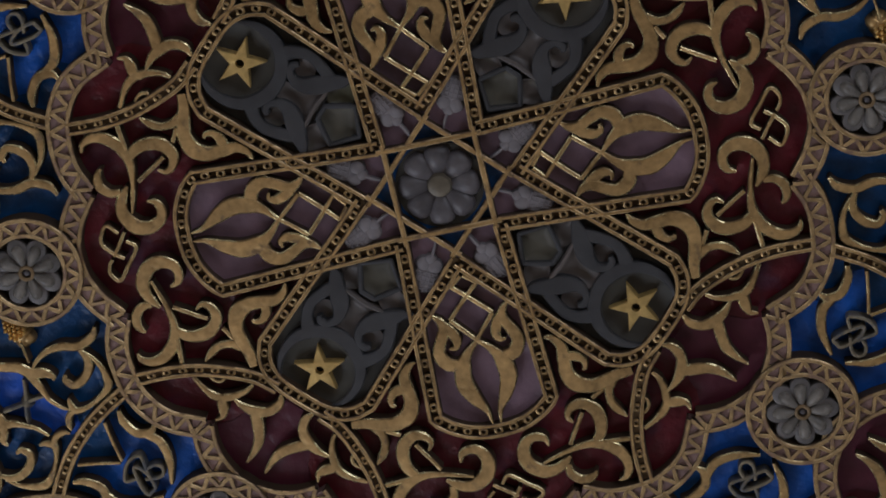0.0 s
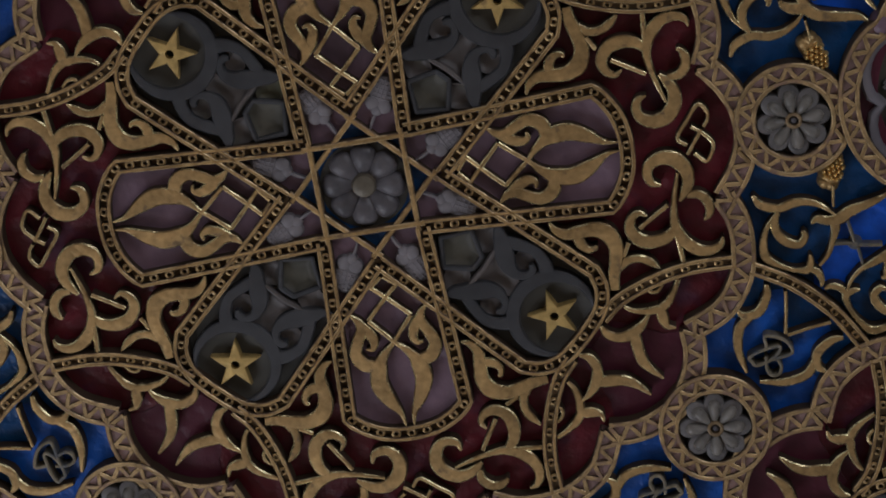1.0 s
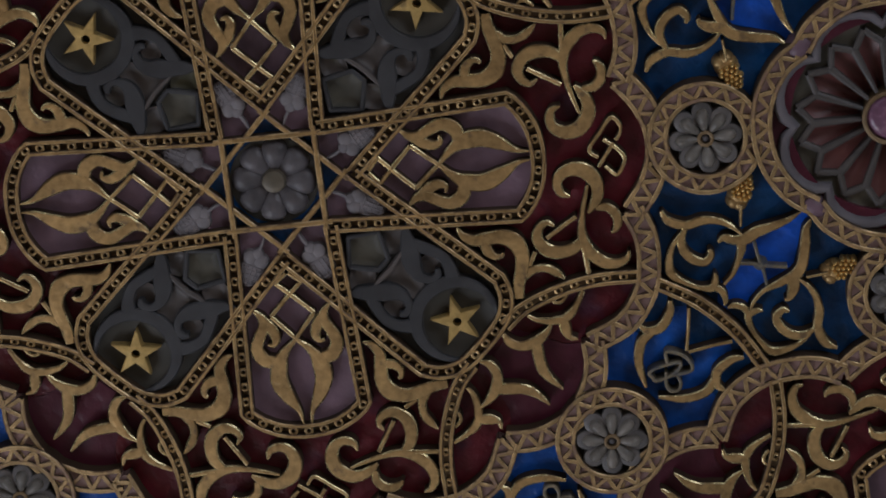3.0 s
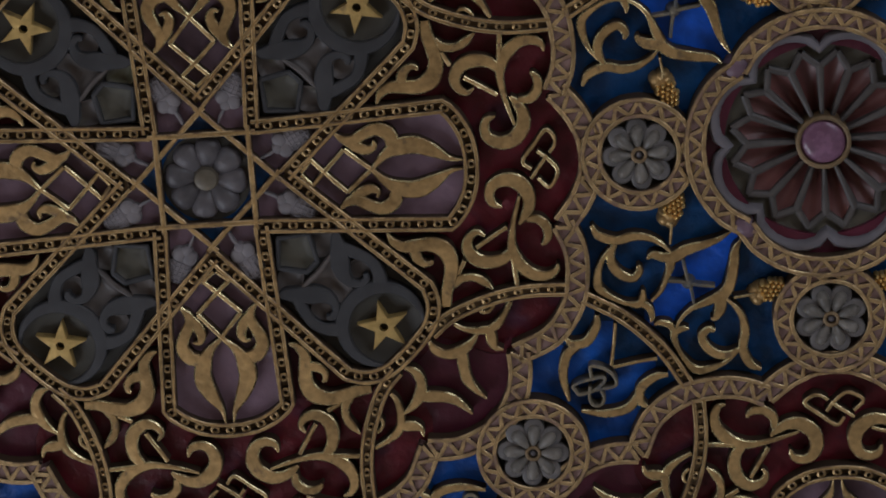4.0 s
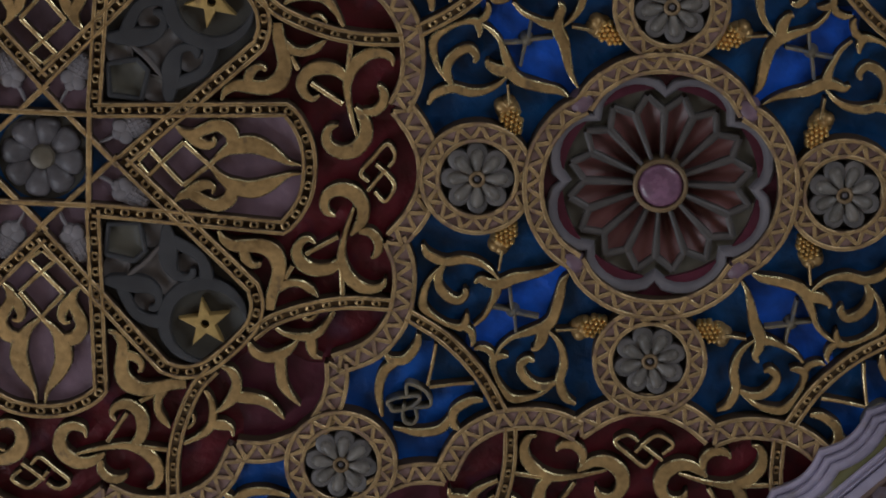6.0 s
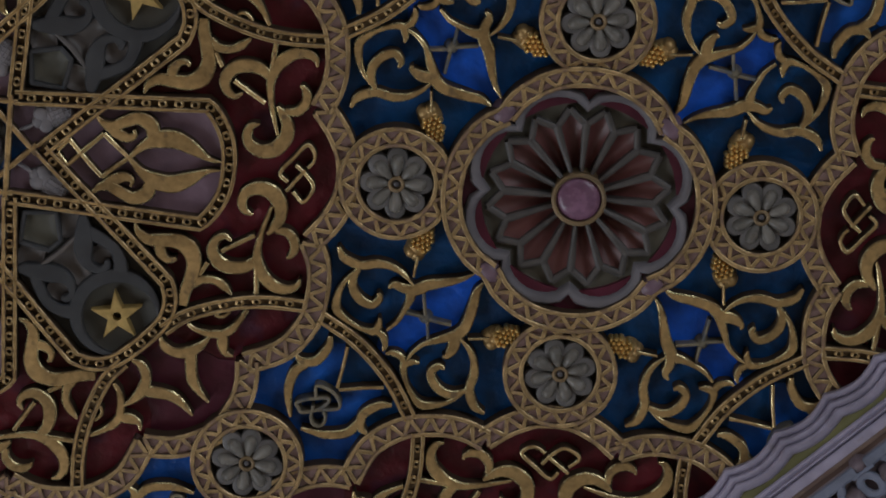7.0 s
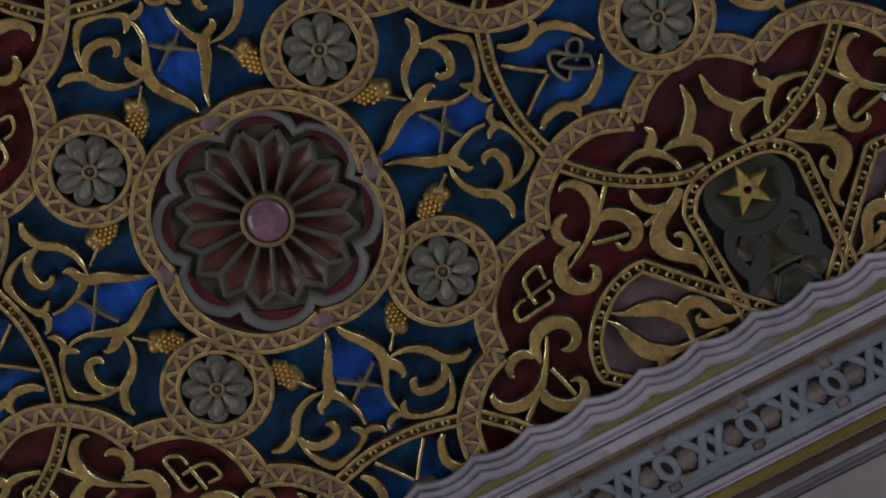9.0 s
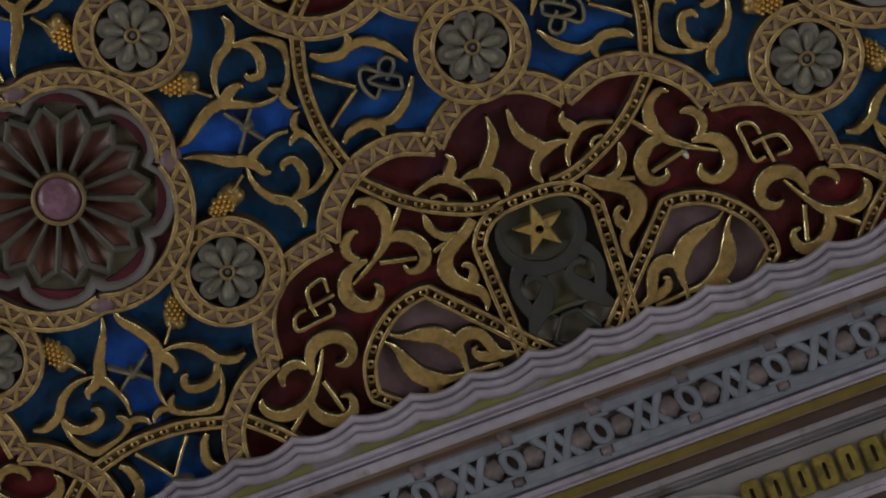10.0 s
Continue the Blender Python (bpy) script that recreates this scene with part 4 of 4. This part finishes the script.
def wavy(name, pairs, mat, label, depth=0.016):
    sh = Shape()
    prof = seen(pairs)
    k, per = len(prof), 10
    q0 = PHASE - 20 * WAVE
    n = 40 * per
    verts = []
    for i in range(n + 1):
        q = q0 + WAVE * i / per
        x = (i % per) / per
        bow = depth * (1 - abs(2 * x - 1) ** 1.9)
        for j, (p, d) in enumerate(prof):
            pp = p + bow * (1.0 - 0.3 * j / (k - 1))
            verts.append(((pp + q) * R2, (pp - q) * R2, -d))
    faces = [(i * k + j, i * k + j + 1, (i + 1) * k + j + 1, (i + 1) * k + j) for i in range(n) for j in range(k - 1)]
    sh.add(verts, faces)
    return part(name, sh.mesh(name, mat, angle=40), cornice, label)


wavy("scalloped_edge", [(1.219, -0.06), (1.219, 0.012), (1.2200, 0.0175), (1.2225, 0.0215), (1.2265, 0.0228), (1.2310, 0.0215), (1.2335, 0.0180), (1.2348, 0.0140), (1.2358, 0.0140), (1.2370, 0.0215), (1.2400, 0.0255), (1.2450, 0.0262),
                        (1.2490, 0.0240), (1.2510, 0.0185), (1.2522, 0.0185), (1.2535, 0.0245), (1.2570, 0.0275), (1.2640, 0.0280), (1.2690, 0.0250), (1.2715, 0.0200), (1.2725, 0.010)], CORNICE, "", 0.0155)
run("green_band", seen([(1.255, -0.06), (1.255, 0.010), (1.2905, 0.017), (1.2905, -0.06)]), OLIVE, cornice, "worn olive green painted band")
run("round_moulding", seen([(1.2905, 0.0), (1.2905, 0.026), (1.2935, 0.030), (1.2975, 0.0315), (1.3005, 0.030), (1.3018, 0.034), (1.3045, 0.0405), (1.3075, 0.0405), (1.3090, 0.036), (1.3098, 0.026), (1.3112, 0.026), (1.3122, 0.036), (1.3200, 0.042), (1.3300, 0.047), (1.3300, 0.0)]), CORNICE, cornice)
run("tan_line", seen([(1.330, 0.02), (1.330, 0.050), (1.334, 0.053), (1.338, 0.053), (1.338, 0.02)]), TAN, cornice, "tan brown painted line")
run("brown_line", seen([(1.338, 0.02), (1.338, 0.050), (1.346, 0.060), (1.346, 0.02)]), BROWN, cornice, "brown painted line")
F0, F1, G0, G1 = 1.346, 1.4515, 0.060, 0.104
run("frieze_bed", seen([(F0, 0.02), (F0, G0), (F1, G1), (F1, 0.02)]), BUFF, cornice, "buff pink frieze bed")
run("lower_moulding", seen([(F1, 0.02), (F1, 0.104), (1.4530, 0.112), (1.4560, 0.118), (1.4640, 0.121), (1.4665, 0.124), (1.4690, 0.130), (1.4725, 0.1305), (1.4740, 0.126), (1.4745, 0.02)]), CORNICE, cornice)
run("ochre_line", seen([(1.4745, 0.02), (1.4745, 0.126), (1.480, 0.130), (1.491, 0.135), (1.491, 0.02)]), OCHRE, cornice, "ochre gold painted line")
run("tan_line", seen([(1.491, 0.02), (1.491, 0.139), (1.4945, 0.141), (1.4958, 0.136), (1.4958, 0.02)]), TAN, cornice, "tan brown painted line")
run("maroon_line", seen([(1.4958, 0.02), (1.4958, 0.134), (1.505, 0.138), (1.5146, 0.143), (1.5146, 0.02)]), MAROON, cornice, "maroon painted line")
run("stepped_moulding", seen([(1.5146, 0.02), (1.5146, 0.147), (1.518, 0.150), (1.5265, 0.152), (1.5278, 0.146), (1.5298, 0.146), (1.5310, 0.155), (1.5335, 0.158), (1.5358, 0.156), (1.5372, 0.149), (1.5392, 0.149), (1.5405, 0.158), (1.5430, 0.161), (1.5450, 0.159), (1.5462, 0.155), (1.5475, 0.155), (1.548, 0.168), (1.548, 0.02)]), SMOKED, cornice, "smoky grey stepped moulding")
run("chain_bed", seen([(1.548, 0.02), (1.548, 0.174), (1.650, 0.230), (1.650, 0.02)]), CREAM, cornice, "cream plaster bed of the gilt chain")
run("wall_moulding", seen([(1.650, 0.02), (1.650, 0.240), (1.660, 0.246), (1.662, 0.252), (1.672, 0.256), (1.672, 0.02)]), CORNICE, cornice)
run("maroon_line", seen([(1.672, 0.02), (1.672, 0.256), (1.69, 0.262), (1.69, 0.02)]), MAROON, cornice)
run("ochre_line", seen([(1.69, 0.02), (1.69, 0.264), (1.76, 0.30), (1.95, 0.30), (1.95, 0.02)]), OCHRE, cornice)


def sloped(a0, a1, d0, d1):
    """A shape for pieces laid out flat as (q, p seen, proud) on a sloping face of the cornice."""
    sh = Shape()

    def warp(q, s, z):
        d = d0 + (d1 - d0) * (s - a0) / (a1 - a0) - z
        p = real(s, d)
        return (p + q) * R2, (p - q) * R2, -d

    sh.warp = warp
    return sh


STEP = 0.1521


def fret(name, build, mat, label=""):
    """A piece of the frieze; along and across start at the middle of its period."""
    sh = sloped(F0, F1, G0, G1)
    build(sh)
    me = sh.mesh(name, mat)
    shift = lambda i: pose(i * STEP * D * R2, -i * STEP * D * R2, 0)
    for i in range(-12, 8):
        part(name, me, cornice, label, shift(i))


QC = 1.546        # along: middle of one ring
PC = 1.3985       # across: middle of the frieze


def line(sh, pts, w, top=-0.014, base=0.002):
    ribbon(sh, [(QC + a, PC + b, w) for a, b in pts], top, base, bevel=0.0032, dome=0.0006)


fret("fret_rail", lambda sh: line(sh, [(0.012, -0.0385), (STEP - 0.008, -0.0385)], 0.021, -0.019), FRET, "blue grey fretwork")
fret("fret_link", lambda sh: line(sh, [(-0.020, -0.0290), (0.022, -0.0290)], 0.0075, -0.0175), FRET, "blue grey link over the ring")
fret("fret_rail", lambda sh: line(sh, [(0.010, 0.0345), (STEP - 0.012, 0.0345)], 0.020, -0.019), FRET, "blue grey fretwork")
fret("fret_rail", lambda sh: line(sh, [(0, 0.0460), (STEP + 0.004, 0.0460)], 0.0120, -0.0185), FRET, "blue grey fretwork")
fret("fret_link", lambda sh: line(sh, [(-0.022, 0.0250), (0.020, 0.0250)], 0.0075, -0.0175), FRET, "blue grey link under the ring")


def oval(sh):
    pts = [(QC + 0.0145 * math.cos(a) + 0.004 * math.sin(a), PC - 0.002 + 0.020 * math.sin(a), 0.0135) for a in (math.tau * k / 12 for k in range(12))]
    ribbon(sh, pts, -0.0185, 0.002, True, 3, 0.003)


fret("fret_ring", oval, FRET, "blue grey ring of the fretwork")
for a in (0.062, 0.093):
    fret("fret_strip", lambda sh, a=a: line(sh, [(a - 0.024, -0.036), (a + 0.024, 0.034)], 0.0145, -0.0165), FRET, "blue grey slanting strip")
    fret("fret_strip", lambda sh, a=a: line(sh, [(a + 0.017, -0.036), (a - 0.013, 0.034)], 0.0145, -0.0178), FRET, "blue grey slanting strip")
for a, b, r in ((0.035, 0.0, 0.0255), (0.118, 0.0, 0.0255), (0.002, -0.0435, 0.0195), (-0.001, 0.0345, 0.0170)):
    fret("boss", lambda sh, a=a, b=b, r=r: dome(sh, QC + a, PC + b, r, r, -0.0265, 0.002, 0.5, 7, 3, 0, 0.7), BOSS, "mauve brown faceted boss")


def chain_link(i):
    """A rounded plate with a slit, the links touching side by side."""
    sh = sloped(1.548, 1.650, 0.174, 0.230)
    q, p, half, wide = CHAIN_Q + CHAIN_STEP * i, 1.602, 0.0320, 0.0172
    ring = [(math.copysign(min(1, abs(1.25 * math.cos(a))), math.cos(a)), math.copysign(min(1, abs(1.25 * math.sin(a))), math.sin(a))) for a in (math.tau * (k + 0.5) / 16 for k in range(16))]
    n = len(ring)
    verts = []
    for w, h, z in ((wide, half, 0.002), (wide, half, -0.010), (wide - 0.003, half - 0.003, -0.014), (0.0035, half - 0.016, -0.015), (0.0030, half - 0.017, 0.0)):
        verts += [(q + w * u, p + h * v, z) for u, v in ring]
    sh.add(verts, [(k * n + j, k * n + (j + 1) % n, (k + 1) * n + (j + 1) % n, (k + 1) * n + j) for k in range(4) for j in range(n)])
    ob = tagged(new("chain_link", sh.mesh("chain_link", CHAIN)), "gilt slotted link moulding on the cornice", "moulding", "links of the gilt chain")
    ob.matrix_basis = pose(0, 0, TOP)


CHAIN_Q, CHAIN_STEP = 1.588, 0.0410
for i in range(16):
    chain_link(i)


# a chip of bare gesso in the red field by the cornice
sh = Shape()
dome(sh, 1.8955, -0.4779, 0.0125, 0.0065, 0.0005, 0.036, 0.5, 7, 3)
chip = tagged(new("paint_chip", sh.mesh("paint_chip", GESSO)), "small whitish chip of flaking paint on the red field", "paint chip")
chip.matrix_basis = pose(0, 0, TOP)


def small_arch():
    """A small raised arch that springs from the lower edge of the chain bed."""
    sh = sloped(1.548, 1.650, 0.174, 0.230)
    line_points = [(1.442, 1.565), (1.471, 1.56), (1.503, 1.566), (1.538, 1.579), (1.575, 1.604), (1.605, 1.632), (1.624, 1.66)]
    ribbon(sh, [(q, p, 0.0075) for q, p in line_points], -0.011, 0.002, bevel=0.002)
    ob = tagged(new("small_arch", sh.mesh("small_arch", SMOKED)), "smoky grey arched moulding beside the gilt chain", "moulding")
    ob.matrix_basis = pose(0, 0, TOP)


small_arch()
